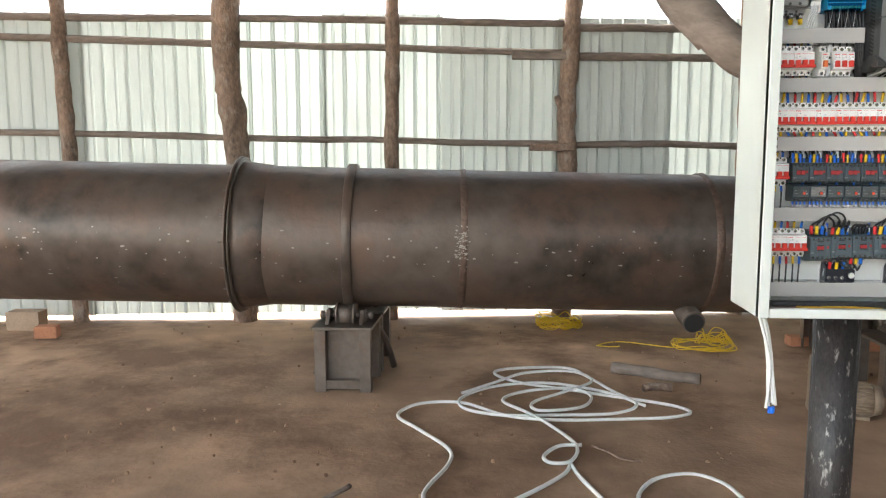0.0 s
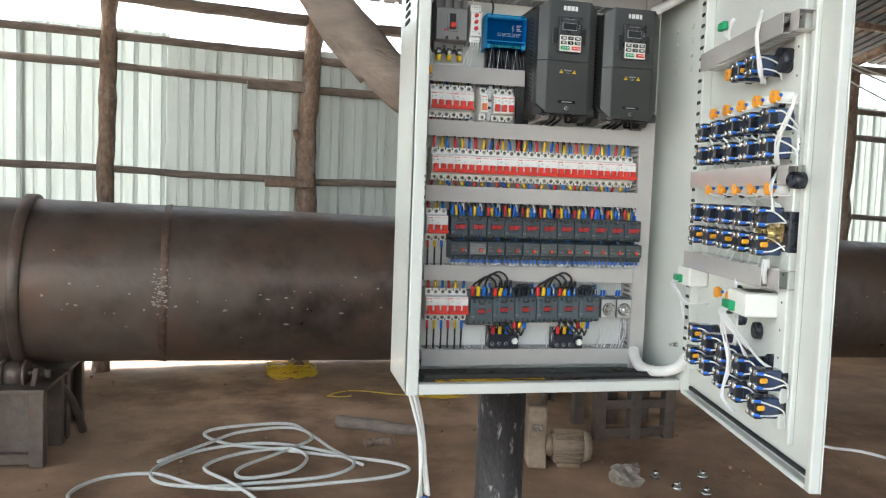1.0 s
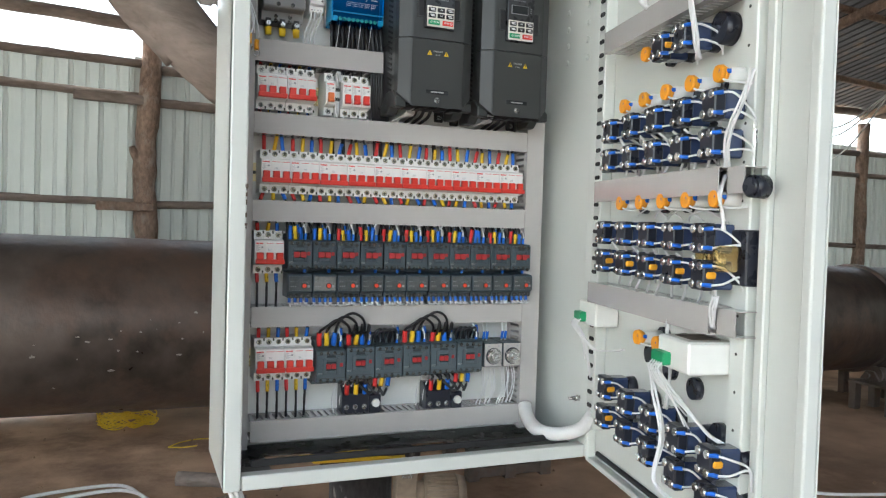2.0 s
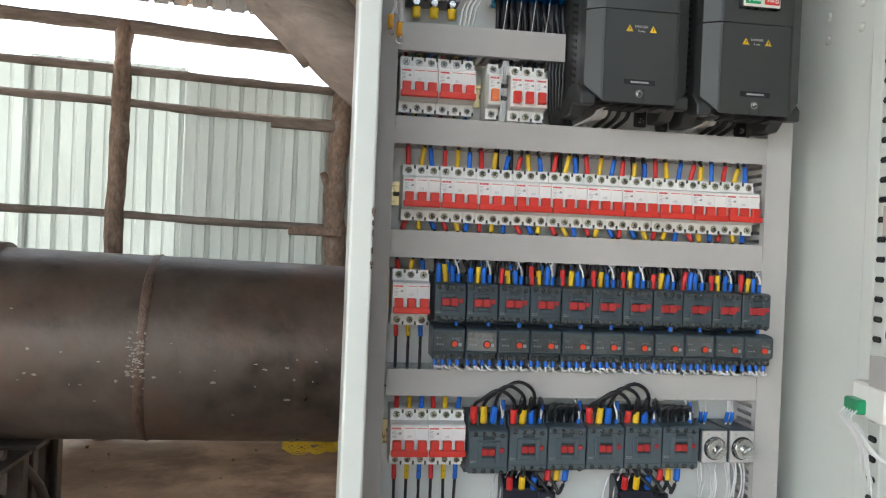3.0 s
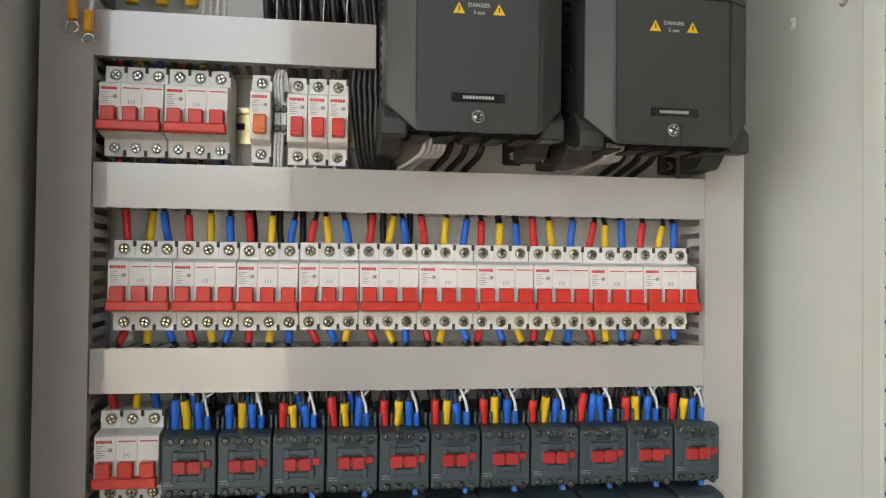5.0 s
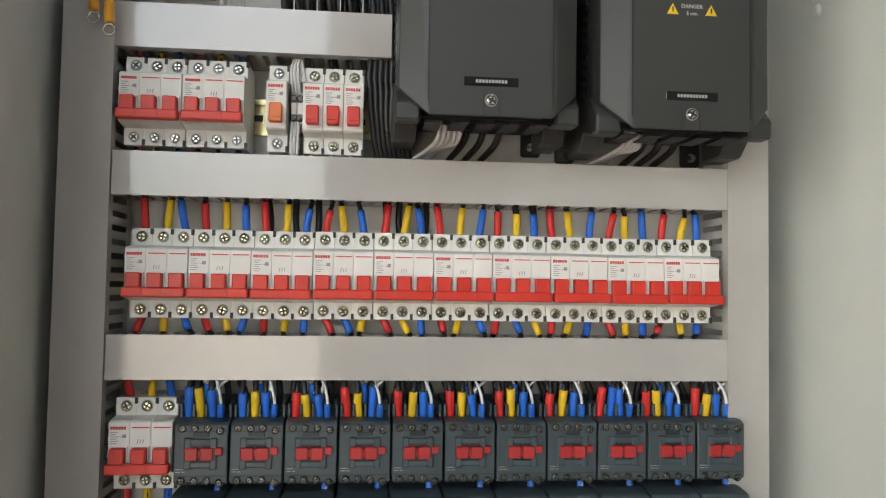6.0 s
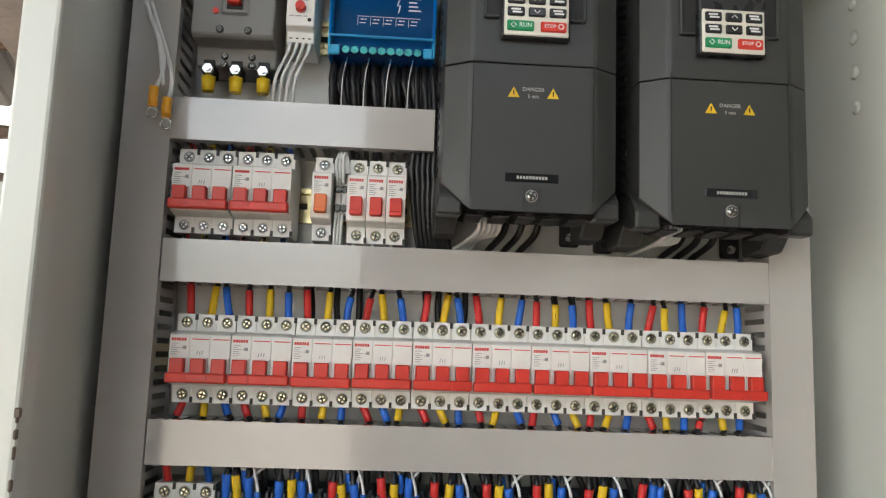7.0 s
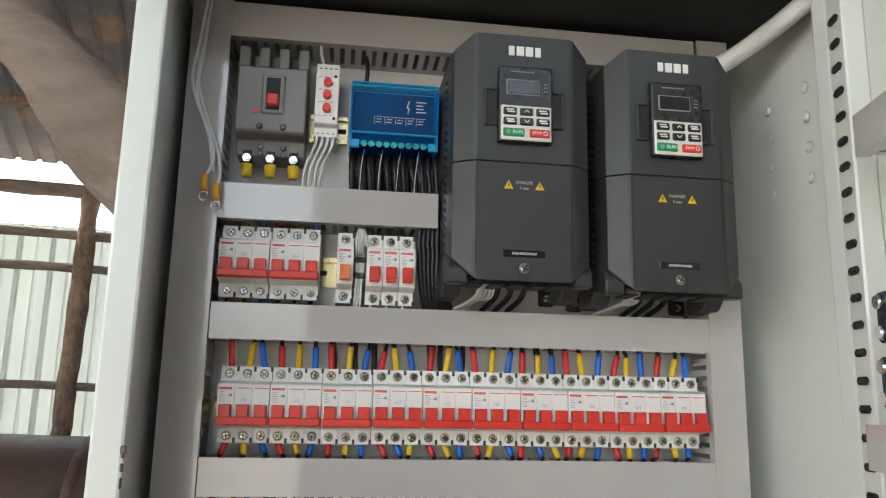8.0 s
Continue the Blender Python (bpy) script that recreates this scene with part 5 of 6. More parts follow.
for k in range(8):
    xx = 0.2075 + 0.0042 * k
    wire([(xx, 0.016 + 0.005 * (k % 2), 1.765), (xx + 0.004, 0.012 + 0.005 * (k % 2), 1.71), (xx + 0.001 + 0.001 * k, 0.012, 1.66), (xx + 0.006, 0.018, 1.61), (xx + 0.014, 0.03, 1.575)], 0.0030, BLKW, (), "black wire beside the small breakers", "distribution block wires")
wire([(0.140, 0.02, 1.885), (0.142, 0.012, 1.868), (0.141, 0.02, 1.848)], 0.0026, BLKW, (), "black wire above the distribution block", "distribution block wires")
for k in range(3):
    wire([(0.1385 + 0.003 * k, 0.018, 1.645), (0.1375 + 0.003 * k, 0.010, 1.665), (0.142 + 0.002 * k, 0.014, 1.674), (0.146 + 0.002 * k, 0.016, 1.655)], 0.0014, WHTW, (), "thin white jumper between small breakers", "small breaker wires")
    wire([(0.1385 + 0.003 * k, 0.018, 1.617), (0.1385 + 0.003 * k, 0.014, 1.600), (0.1375 + 0.003 * k, 0.025, 1.578)], 0.0014, WHTW, (), "thin white wire below small terminals", "small breaker wires")
    wire([(0.158 + 0.018 * k, 0.03, 1.665), (0.155 + 0.018 * k, 0.024, 1.675), (0.153 + 0.018 * k, 0.03, 1.69)], 0.0020, BLKW, (), "black wire above a small breaker", "small breaker wires")
    wire([(0.158 + 0.018 * k, 0.03, 1.592), (0.156 + 0.018 * k, 0.022, 1.587), (0.156 + 0.018 * k, 0.03, 1.575)], 0.0018, WHTW, (), "white wire below a small breaker", "small breaker wires")
for k in range(6):
    for z0, z1 in ((1.671, 1.683), (1.594, 1.580)):
        phase_wire(-0.001 + 0.0181 * k, z0, z1, k % 3, full=0.7, lean=0.001, rs=0.003, group="upper breaker wires")
# loose pair with yellow ring lugs in front of the upright duct
for k, (ex, ez) in enumerate(((-0.028, 1.714), (-0.015, 1.704))):
    t = wire([(-0.040 + 0.004 * k, -0.010, 1.945), (-0.046 + 0.005 * k, -0.012, 1.87), (-0.049 + 0.006 * k, -0.013, 1.82), (ex + 0.006 * (1 - k), -0.014, ez + 0.035), (ex, -0.014, ez)], 0.0019, WHTW, [((ex, -0.014, ez + 0.006), (ex, -0.014, ez - 0.012), 0.0043, LUGM)], "loose white wire ending in a yellow ring lug", "loose lug wires")
    b = bmesh.new()
    tube(b, [(ex + 0.0048 * math.cos(a), -0.014, ez - 0.018 + 0.0048 * math.sin(a)) for a in (0, 1.05, 2.1, 3.14, 4.2, 5.24)], 0.0011, seg=6, sub=3, closed=True)
    part("ring_lug", b, SCREWM, t)
wire([(-0.036, -0.010, 1.945), (-0.041, -0.013, 1.86), (-0.044, -0.013, 1.81), (-0.028, -0.014, 1.765), (-0.020, -0.014, 1.722)], 0.0019, WHTW, (), "loose white wire ending in a ring lug", "loose lug wires")
# bundles under the inverters
for xc in (0.3045, 0.4735):
    for k in range(5):
        wire([(xc - 0.034 + 0.0046 * k, -0.026 + 0.003 * k, 1.612), (xc - 0.035 + 0.0046 * k, -0.022 + 0.004 * k, 1.600), (xc - 0.042 + 0.003 * k, 0.004 + 0.004 * k, 1.594 + 0.001 * k), (xc - 0.056 + 0.004 * k, 0.030, 1.586), (xc - 0.060 + 0.004 * k, 0.045, 1.575)], 0.0021, WHTW, (), "white wire bundled under the inverter", "inverter wires")
    for k in range(3):
        wire([(xc - 0.006 + 0.015 * k, 0.0, 1.612), (xc - 0.010 + 0.015 * k, 0.006, 1.600), (xc - 0.020 + 0.015 * k, 0.030, 1.588), (xc - 0.024 + 0.015 * k, 0.045, 1.575)], 0.0032, BLKW, (), "black power wire under the inverter", "inverter wires")
# bracket of the plate at the lower right of the inverters
b = bmesh.new()
tube(b, [(0.556, -0.010, 1.012), (0.549, -0.030, 0.999), (0.540, -0.075, 0.986), (0.543, -0.120, 0.984), (0.566, -0.150, 0.988), (0.594, -0.172, 1.002), (0.606, -0.195, 1.034)], 0.0135, seg=14, sub=6, rough=0.08)
thing("cable_wrap", "thick white spiral-wrapped cable over the lower lip", "cable", "wrapped cables", bm=b, mats=FOAMW)
b = bmesh.new()
tube(b, [(0.545, -0.03, 1.880), (0.572, -0.05, 1.893), (0.600, -0.11, 1.912), (0.618, -0.17, 1.930), (0.615, -0.23, 1.938)], 0.011, seg=12, sub=6, rough=0.08)
thing("cable_wrap", "white spiral-wrapped cable from the inverters to the door", "cable", "wrapped cables", bm=b, mats=FOAMW)
b = bmesh.new()
cyl(b, (0.629, -0.105, 1.045), (0.618, -0.105, 1.045), 0.006, seg=6)
cyl(b, (0.618, -0.105, 1.045), (0.606, -0.105, 1.045), 0.0035, seg=10)
thing("earth_stud", "short steel earth stud on the cabinet side", "bolt", bm=b, mats=SCREWM)

# ---- cabinet door ----
HINGE, DOORDIR = Vector((0.633, -0.140, 0.0)), Vector((-0.20, -1.0, 0.0)).normalized()
DM = Matrix(((DOORDIR.x, -DOORDIR.y, 0, HINGE.x), (DOORDIR.y, DOORDIR.x, 0, HINGE.y), (0, 0, 1, 0), (0, 0, 0, 1)))
DW, DZ0, DZ1, DU = 0.672, 0.936, 1.940, 0.026
b = bmesh.new()
box(b, ((DU + DW) / 2, 0.001, (DZ0 + DZ1) / 2), (DW - DU, 0.002, DZ1 - DZ0), 0.0006)
door = part("door", b, CABM, cab, "open light grey steel door with stiffeners inside", at=DM)
for c, s in (((DW - 0.009, -0.009, (DZ0 + DZ1) / 2), (0.018, 0.018, DZ1 - DZ0)), ((DU + 0.005, -0.009, (DZ0 + DZ1) / 2), (0.010, 0.018, DZ1 - DZ0)),
             (((DU + DW) / 2 - 0.004, -0.009, DZ0 + 0.005), (DW - DU - 0.029, 0.018, 0.010)), (((DU + DW) / 2 - 0.004, -0.009, DZ1 - 0.005), (DW - DU - 0.029, 0.018, 0.010))):
    b = bmesh.new()
    box(b, c, s, 0.003, seg=2)
    part("folded_edge", b, CABM, door)
b = bmesh.new()
box(b, ((DU + DW) / 2 - 0.005, -0.004, DZ0 + 0.020), (DW - DU - 0.06, 0.007, 0.009), 0.002)
part("gasket", b, BLACKM, door)
b = bmesh.new()
box(b, (DW - 0.032, -0.004, (DZ0 + DZ1) / 2), (0.009, 0.007, DZ1 - DZ0 - 0.06), 0.002)
part("gasket", b, CABM, door)
for u0, u1, off in ((0.034, 0.068, 0.022), (0.510, 0.546, 0.016)):
    b = bmesh.new()
    prism(b, [(0.0, 0), (-off, 0), (-off, 0.9), (0.0, 0.9)], u0, u1, bevel=0.002)
    bmesh.ops.translate(b, verts=b.verts, vec=(0, 0, 1.005))
    st = part("stiffener", b, CABM, door)
    if u0 < 0.1:
        b = bmesh.new()
        box(b, (0, 0, 0), (0.019, 0.002, 0.0075), 0.003)
        sl = finish("slot", b, BLACKM)
        for k in range(34):
            part("slot", sl, None, st, at=(0.051, -off - 0.0003, 1.025 + 0.0256 * k))
    else:
        b = bmesh.new()
        cyl(b, (0, 0.001, 0), (0, -0.0008, 0), 0.0021, seg=10)
        hl = finish("hole", b, SLOTM)
        for k in range(18):
            part("hole", hl, None, st, at=(0.528, -off, 1.03 + 0.05 * k))
b = bmesh.new()
prism(b, [(0.0, 0), (-0.010, 0), (-0.010, 0.94), (0.0, 0.94)], 0.556, 0.574, bevel=0.002)
bmesh.ops.translate(b, verts=b.verts, vec=(0, 0, 0.985))
part("stiffener", b, CABM, door)
b = bmesh.new()
box(b, (0.538, -0.012, 1.486), (0.018, 0.004, 0.070), 0.001)
tube(b, [(0.538, -0.012, 1.458), (0.550, -0.020, 1.449), (0.570, -0.026, 1.446)], 0.008, seg=10, sub=3)
handle = part("handle", b, SCREWM, door, "steel latch lever with a black knob")
b = bmesh.new()
cyl(b, (0.574, -0.016, 1.446), (0.577, -0.036, 1.446), 0.015, 0.014, seg=18)
cyl(b, (0.577, -0.036, 1.446), (0.578, -0.040, 1.446), 0.014, 0.010, seg=18)
part("knob", b, SWB, handle)


def door_grid(u, z):
    """The fittings hang slightly askew on the door panel."""
    return 0.963 * u + 0.087 * (z - 1.37) + 0.017, 1.007 * z - 0.026 - 0.042 * u


def on_door(u, z):
    u, z = door_grid(u, z)
    return DM @ pose(u, 0, z)


for u0, u1, zc, tail in ((0.088, 0.508, 1.746, 0.030), (0.088, 0.520, 1.4855, 0.038), (0.088, 0.525, 1.304, 0.042)):
    (ua, zc), (ub, _) = door_grid(u0, zc - 0.011), door_grid(u1, zc)
    place_duct(0, ub - ua, 0, 0.037, "grey slotted wire duct on the cabinet door", m=DM @ pose(ua, -0.052, zc), depth=0.050)
    b = bmesh.new()
    prism(b, [(-0.040, -0.017), (0.0, -0.017), (0.0, -0.0155), (-0.0385, -0.0155), (-0.0385, 0.0155), (-0.002, 0.0155), (-0.002, 0.017), (-0.040, 0.017)], 0, tail)
    thing("duct_bracket", "bare metal bracket at the end of a duct", "bracket", "duct brackets", at=DM @ pose(ub + 0.002, 0, zc), bm=b, mats=DUCTM)


def pilot(u, z):
    t = thing("pilot_lamp", "back of a pilot lamp with an amber terminal cap", "lamp", "pilot lamps", at=on_door(u, z))
    b = bmesh.new()
    cyl(b, (0, -0.001, 0), (0, -0.010, 0), 0.0165, 0.0160, seg=18)
    part("nut", b, SWB, t)
    b = bmesh.new()
    cyl(b, (0, -0.010, 0), (0, -0.040, 0), 0.0105, 0.0100, seg=16)
    part("barrel", b, MCBS, t)
    b = bmesh.new()
    cyl(b, (0, -0.040, 0), (0, -0.047, 0), 0.0085, 0.0122, seg=16)
    cyl(b, (0, -0.047, 0), (0, -0.053, 0), 0.0122, 0.0110, seg=16)
    part("terminal_cap", b, YLAMP, t)
    b = bmesh.new()
    tube(b, [(0.004, -0.050, -0.004), (0.010, -0.046, -0.010), (0.016, -0.030, -0.012), (0.022, -0.012, -0.006 + jit(0.01))], 0.0016, seg=6, sub=4)
    part("lead", b, WHTW, t)
    b = bmesh.new()
    cyl(b, (0.003, -0.052, 0.003), (0.012, -0.040, 0.002), 0.0030, seg=8)
    part("ferrule", b, BLUEM, t)
    return t


for u0, z in ((0.19, 1.617), (0.205, 1.457)):
    for k in range(5):
        pilot(u0 + 0.0765 * k, z + 0.003 * k)
pilot(0.262, 1.690)
pilot(0.312, 1.250)
pilot(0.378, 1.252)


def selector(u, z, amber=False, label="back of a door switch with dark contact block and screws"):
    t = thing("door_switch", label, "switch", "door switches", at=on_door(u, z))
    b = bmesh.new()
    cyl(b, (0, -0.001, 0), (0, -0.016, 0), 0.0195, 0.018, seg=18)
    part("nut", b, SWB, t)
    b = bmesh.new()
    box(b, (0, -0.031, 0), (0.030, 0.032, 0.038), 0.003)
    part("block", b, SWBLUE, t)
    b = bmesh.new()
    box(b, (0.0, -0.053, 0.0), (0.034, 0.016, 0.040), 0.002)
    part("contact_block", b, SWB, t)
    for x, zz in ((-0.011, 0.012), (0.010, 0.012), (-0.011, -0.012), (0.010, -0.012)):
        b = bmesh.new()
        cyl(b, (x, -0.060, zz), (x, -0.064, zz), 0.0062, 0.0054, seg=10)
        box(b, (x - 0.008, -0.050, zz), (0.010, 0.010, 0.009), 0.001)
        part("terminal_screw", b, CHROMEM, t)
    if amber:
        b = bmesh.new()
        box(b, (0.014, -0.050, 0.0), (0.011, 0.014, 0.009), 0.002)
        part("marker", b, LUGM, t)
    for k in range(2):
        b = bmesh.new()
        s = 1 if k else -1
        cyl(b, (0.012, -0.062, 0.012 * s), (0.022, -0.052, 0.013 * s), 0.0030, seg=8)
        part("ferrule", b, BLUEM, t)
        b = bmesh.new()
        tube(b, [(0.020, -0.054, 0.013 * s), (0.030, -0.040, 0.010 * s), (0.036, -0.018, -0.010 + jit(0.012)), (0.034, -0.012, -0.030)], 0.0016, seg=6, sub=4)
        part("lead", b, WHTW, t)
    return t


for z0, amber, u0 in ((1.578, False, 0.150), (1.528, False, 0.153), (1.405, False, 0.153), (1.357, True, 0.158)):
    for k in range(5):
        selector(u0 + 0.086 * k, z0 + 0.003 * k, amber if k < 4 else z0 == 1.357)
selector(0.325, 1.690, True)
selector(0.395, 1.693)
for k in range(5):
    selector(0.205 + 0.0885 * k, 1.142 - 0.002 * k, k in (0, 4))
    selector(0.205 + 0.0885 * k, 1.092 - 0.002 * k, k in (0, 4))
b = bmesh.new()
cyl(b, (0, -0.001, 0), (0, -0.022, 0), 0.023, 0.022, seg=24)
thing("selector_base", "large round black switch base on the door", "switch", at=on_door(0.434, 1.700), bm=b, mats=SWB)
for u, z in ((0.275, 1.215), (0.345, 1.205), (0.425, 1.195), (0.500, 1.150)):
    b = bmesh.new()
    cyl(b, (0, -0.001, 0), (0, -0.012, 0), 0.0165, 0.016, seg=18)
    thing("push_button", "back of an unwired push button with a black nut", "switch", "push buttons", at=on_door(u, z), bm=b, mats=SWB)

mt = thing("power_meter", "black panel meter with amber clear terminal cover", "meter", at=on_door(0.514, 1.394))
b = bmesh.new()
box(b, (0.0, -0.011, 0.0), (0.071, 0.020, 0.072), 0.002)
part("case", b, SWB, mt)
b = bmesh.new()
box(b, (-0.010, -0.036, -0.002), (0.068, 0.026, 0.034), 0.003)
part("clear_cover", b, AMBER, mt, "amber transparent terminal cover")
b = bmesh.new()
tube(b, [(-0.028, -0.038, -0.010), (-0.020, -0.040, 0.008), (-0.004, -0.038, 0.008), (0.004, -0.036, -0.008), (-0.008, -0.036, -0.011)], 0.004, seg=8, sub=4)
part("copper_loop", b, BRASSM, mt)


def panel_meter(u, z, s=1.0, deep=0.076):
    t = thing("panel_meter", "white box meter with a green plug connector", "meter", "white meters", at=on_door(u, z))
    b = bmesh.new()
    box(b, (0.0, -deep / 2 - 0.002, 0.0), (0.096 * s, deep, 0.044), 0.003)
    part("case", b, METERW, t)
    b = bmesh.new()
    box(b, (-0.024 * s, -deep - 0.007, -0.008), (0.040 * s, 0.014, 0.018), 0.002)
    plug = part("plug", b, GREENM, t)
    b = bmesh.new()
    box(b, (0.0, -deep / 2, 0.0228), (0.05, deep * 0.6, 0.001))
    part("vent", b, STEEL, t)
    for k in range(5):
        b = bmesh.new()
        x = -0.038 * s + 0.007 * k
        tube(b, [(x, -deep - 0.012, -0.012), (x + 0.002, -deep - 0.020, -0.024), (x + 0.006 + jit(0.006), -deep - 0.004, -0.050), (x + 0.016 + jit(0.01), -0.040, -0.080 - 0.01 * k)], 0.0013, seg=6, sub=4)
        part("lead", b, WHTW, plug)
    return t


panel_meter(0.080, 1.252, 0.86, 0.045)
panel_meter(0.474, 1.257, 0.92, 0.070)


def door_wire(pts, r=0.0018, n=1, spread=0.004, label="white wire tied along the cabinet door", group="door wires"):
    for k in range(n):
        b = bmesh.new()
        tube(b, [(door_grid(u, z)[0] + jit(spread), -o + jit(spread), door_grid(u, z)[1]) for u, o, z in pts], r, seg=6, sub=5)
        thing("wire", label, "wire", group, at=DM, bm=b, mats=WHTW)


door_wire([(0.540, 0.030, 1.630), (0.548, 0.045, 1.59), (0.535, 0.050, 1.55), (0.520, 0.040, 1.510)], n=6)
door_wire([(0.500, 0.030, 1.50), (0.520, 0.050, 1.475), (0.535, 0.050, 1.445), (0.540, 0.050, 1.43)], n=5)
door_wire([(0.535, 0.050, 1.345), (0.530, 0.050, 1.325), (0.520, 0.040, 1.300)], n=4)
door_wire([(0.430, 0.085, 1.235), (0.440, 0.075, 1.19), (0.440, 0.060, 1.13), (0.445, 0.070, 1.07), (0.490, 0.060, 1.05)], n=4)
door_wire([(0.445, 0.085, 1.235), (0.480, 0.060, 1.195), (0.520, 0.040, 1.160), (0.540, 0.025, 1.150)], n=3)
door_wire([(0.120, 0.080, 1.235), (0.150, 0.060, 1.200), (0.200, 0.040, 1.205), (0.240, 0.040, 1.215)], n=3)
door_wire([(0.400, 0.040, 1.31), (0.410, 0.050, 1.28), (0.415, 0.040, 1.22), (0.405, 0.040, 1.16)], n=4)
door_wire([(0.415, 0.050, 1.79), (0.425, 0.062, 1.74), (0.430, 0.050, 1.68), (0.420, 0.040, 1.66)], r=0.0024, n=3)
door_wire([(0.260, 0.050, 1.80), (0.262, 0.060, 1.775), (0.258, 0.050, 1.76)], r=0.004, n=2)
for k in range(4):
    u = 0.19 + 0.06 * k
    door_wire([(u, 0.010, 1.435), (u + 0.03, 0.020, 1.445), (u + 0.07, 0.018, 1.452), (u + 0.11, 0.010, 1.438)], r=0.0014, n=1)
for k in range(9):
    u = 0.17 + 0.04 * k
    door_wire([(u, 0.045, 1.39), (u + 0.01, 0.035, 1.372), (u + 0.012, 0.030, 1.34), (u, 0.030, 1.32)], r=0.0022, n=1)
    door_wire([(u, 0.045, 1.565), (u + 0.01, 0.035, 1.552), (u + 0.006, 0.030, 1.53), (u, 0.030, 1.505)], r=0.0022, n=1)
b = bmesh.new()
box(b, (0, -0.07, 0), (0.03, 0.012, 0.016), 0.002)
thing("cable_clip", "green plug on white wires at the door top", "connector", at=on_door(0.262, 1.785), bm=b, mats=GREENM)

# ---- hanging and lying cables ----
for k in range(6):
    x, y = -0.064 + 0.003 * k, -0.135 + 0.004 * (k % 3)
    wire([(x, y, 0.975), (x, y, 0.950), (x + 0.014, y + jit(0.006), 0.90), (x + 0.032 + jit(0.006), y + jit(0.006), 0.82), (x + 0.036 + jit(0.006), y, 0.745), (x + 0.038 + jit(0.012), y, 0.690 + jit(0.01))], 0.0042, WHITEC,
         [((x + 0.038, y, 0.690), (x + 0.038, y, 0.672), 0.0045, BLUEM)] if k % 2 else (), "white cable hanging out of the cabinet bottom", "hanging cables")


def floor_cable(pts, r, m, label, group, z=0.006):
    b = bmesh.new()
    tube(b, [(x, y, GROUND + z + (dz if len(p) > 2 else 0.0)) for p in pts for x, y, dz in [(p[0], p[1], p[2] if len(p) > 2 else 0.0)]], r, seg=8, sub=7)
    return thing("floor_cable", label, "cable", group, bm=b, mats=m)


GC = "white cable coil"
floor_cable([(-1.024, 0.912), (-1.102, 1.130), (-1.012, 1.473), (-1.024, 1.683), (-1.203, 1.954), (-1.363, 2.195), (-1.254, 2.420), (-0.990, 2.460), (-0.722, 2.240), (-0.434, 2.177), (-0.033, 2.218), (0.262, 2.270), (0.400, 2.374), (0.303, 2.502), (-0.025, 2.657), (-0.354, 2.801),
             (-0.636, 2.933), (-0.791, 3.133), (-0.676, 3.266), (-0.279, 3.317), (-0.137, 3.091), (-0.018, 2.788), (0.100, 2.502), (-0.060, 2.320), (-0.391, 2.268), (-0.722, 2.240), (-0.964, 2.343), (-0.996, 2.565), (-0.775, 2.828), (-0.419, 2.920), (-0.052, 2.735), (0.148, 2.476)], 0.0100, WHITEC, "white sheathed cable in loose loops on the earth floor", GC, 0.012)
floor_cable([(-0.999, 2.630), (-0.779, 2.894), (-0.573, 3.132), (-0.250, 3.197), (-0.121, 2.972), (-0.315, 2.722), (-0.543, 2.474), (-0.512, 2.319), (-0.254, 2.397), (-0.168, 2.631), (-0.294, 2.788), (-0.589, 2.696), (-0.735, 2.500), (-0.580, 2.267), (-0.451, 2.036), (-0.345, 1.757), (-0.394, 1.543), (-0.498, 1.517), (-0.525, 1.604), (-0.438, 1.744), (-0.316, 1.769)], 0.0100, WHITEC, "white sheathed cable tail among the loops", GC, 0.020)
floor_cable([(-0.394, 1.543), (-0.363, 1.381), (-0.300, 1.183), (-0.216, 0.926)], 0.0100, WHITEC, "white cable running over the floor", GC)
floor_cable([(-0.687, 1.103), (-0.555, 1.254), (-0.435, 1.417), (-0.394, 1.543)], 0.0100, WHITEC, "white cable end on the floor", GC)
floor_cable([(-0.126, 0.989), (-0.116, 1.196), (-0.002, 1.385), (0.180, 1.455), (0.302, 1.365), (0.344, 1.225), (0.371, 0.998)], 0.0100, WHITEC, "white cable arc lying on the floor", GC)
floor_cable([(3.066, 2.888), (3.235, 2.508), (3.418, 2.372), (3.577, 2.075), (3.749, 1.921), (4.211, 1.775)], 0.010, WHITEC, "thin white cable running along the floor", GC)


def coil(cx, cy, rx, ry, n, h, label, messy=0.02):
    pts = []
    for k in range(n * 10):
        a = 2 * math.pi * k / 10
        f = 1 + jit(0.12)
        pts.append((cx + rx * f * math.cos(a) + jit(messy), cy + ry * f * math.sin(a) + jit(messy), GROUND + 0.008 + h * random.random() * (0.3 + 0.7 * k / (n * 10))))
    b = bmesh.new()
    tube(b, pts, 0.0046, seg=6, sub=4)
    return thing("cable_coil", label, "cable coil", "yellow cable coils", bm=b, mats=YELLOWC)


coil(-0.22, 4.72, 0.19, 0.13, 16, 0.13, "thick coil of yellow cable on the floor by the wall")
coil(0.91, 4.06, 0.22, 0.17, 6, 0.05, "loose tangle of yellow cable on the floor", 0.035)
coil(1.00, 4.11, 0.13, 0.08, 5, 0.18, "upright loops of yellow cable under the drum", 0.02)
floor_cable([(0.039, 4.030), (0.122, 4.124), (0.268, 4.177), (0.467, 4.093), (0.616, 4.023), (0.776, 4.021)], 0.0044, YELLOWC, "yellow cable end trailing from its coil", "yellow cable coils")
floor_cable([(0.039, 4.030), (0.126, 4.001), (0.224, 4.014)], 0.0044, YELLOWC, "yellow cable end on the floor", "yellow cable coils")

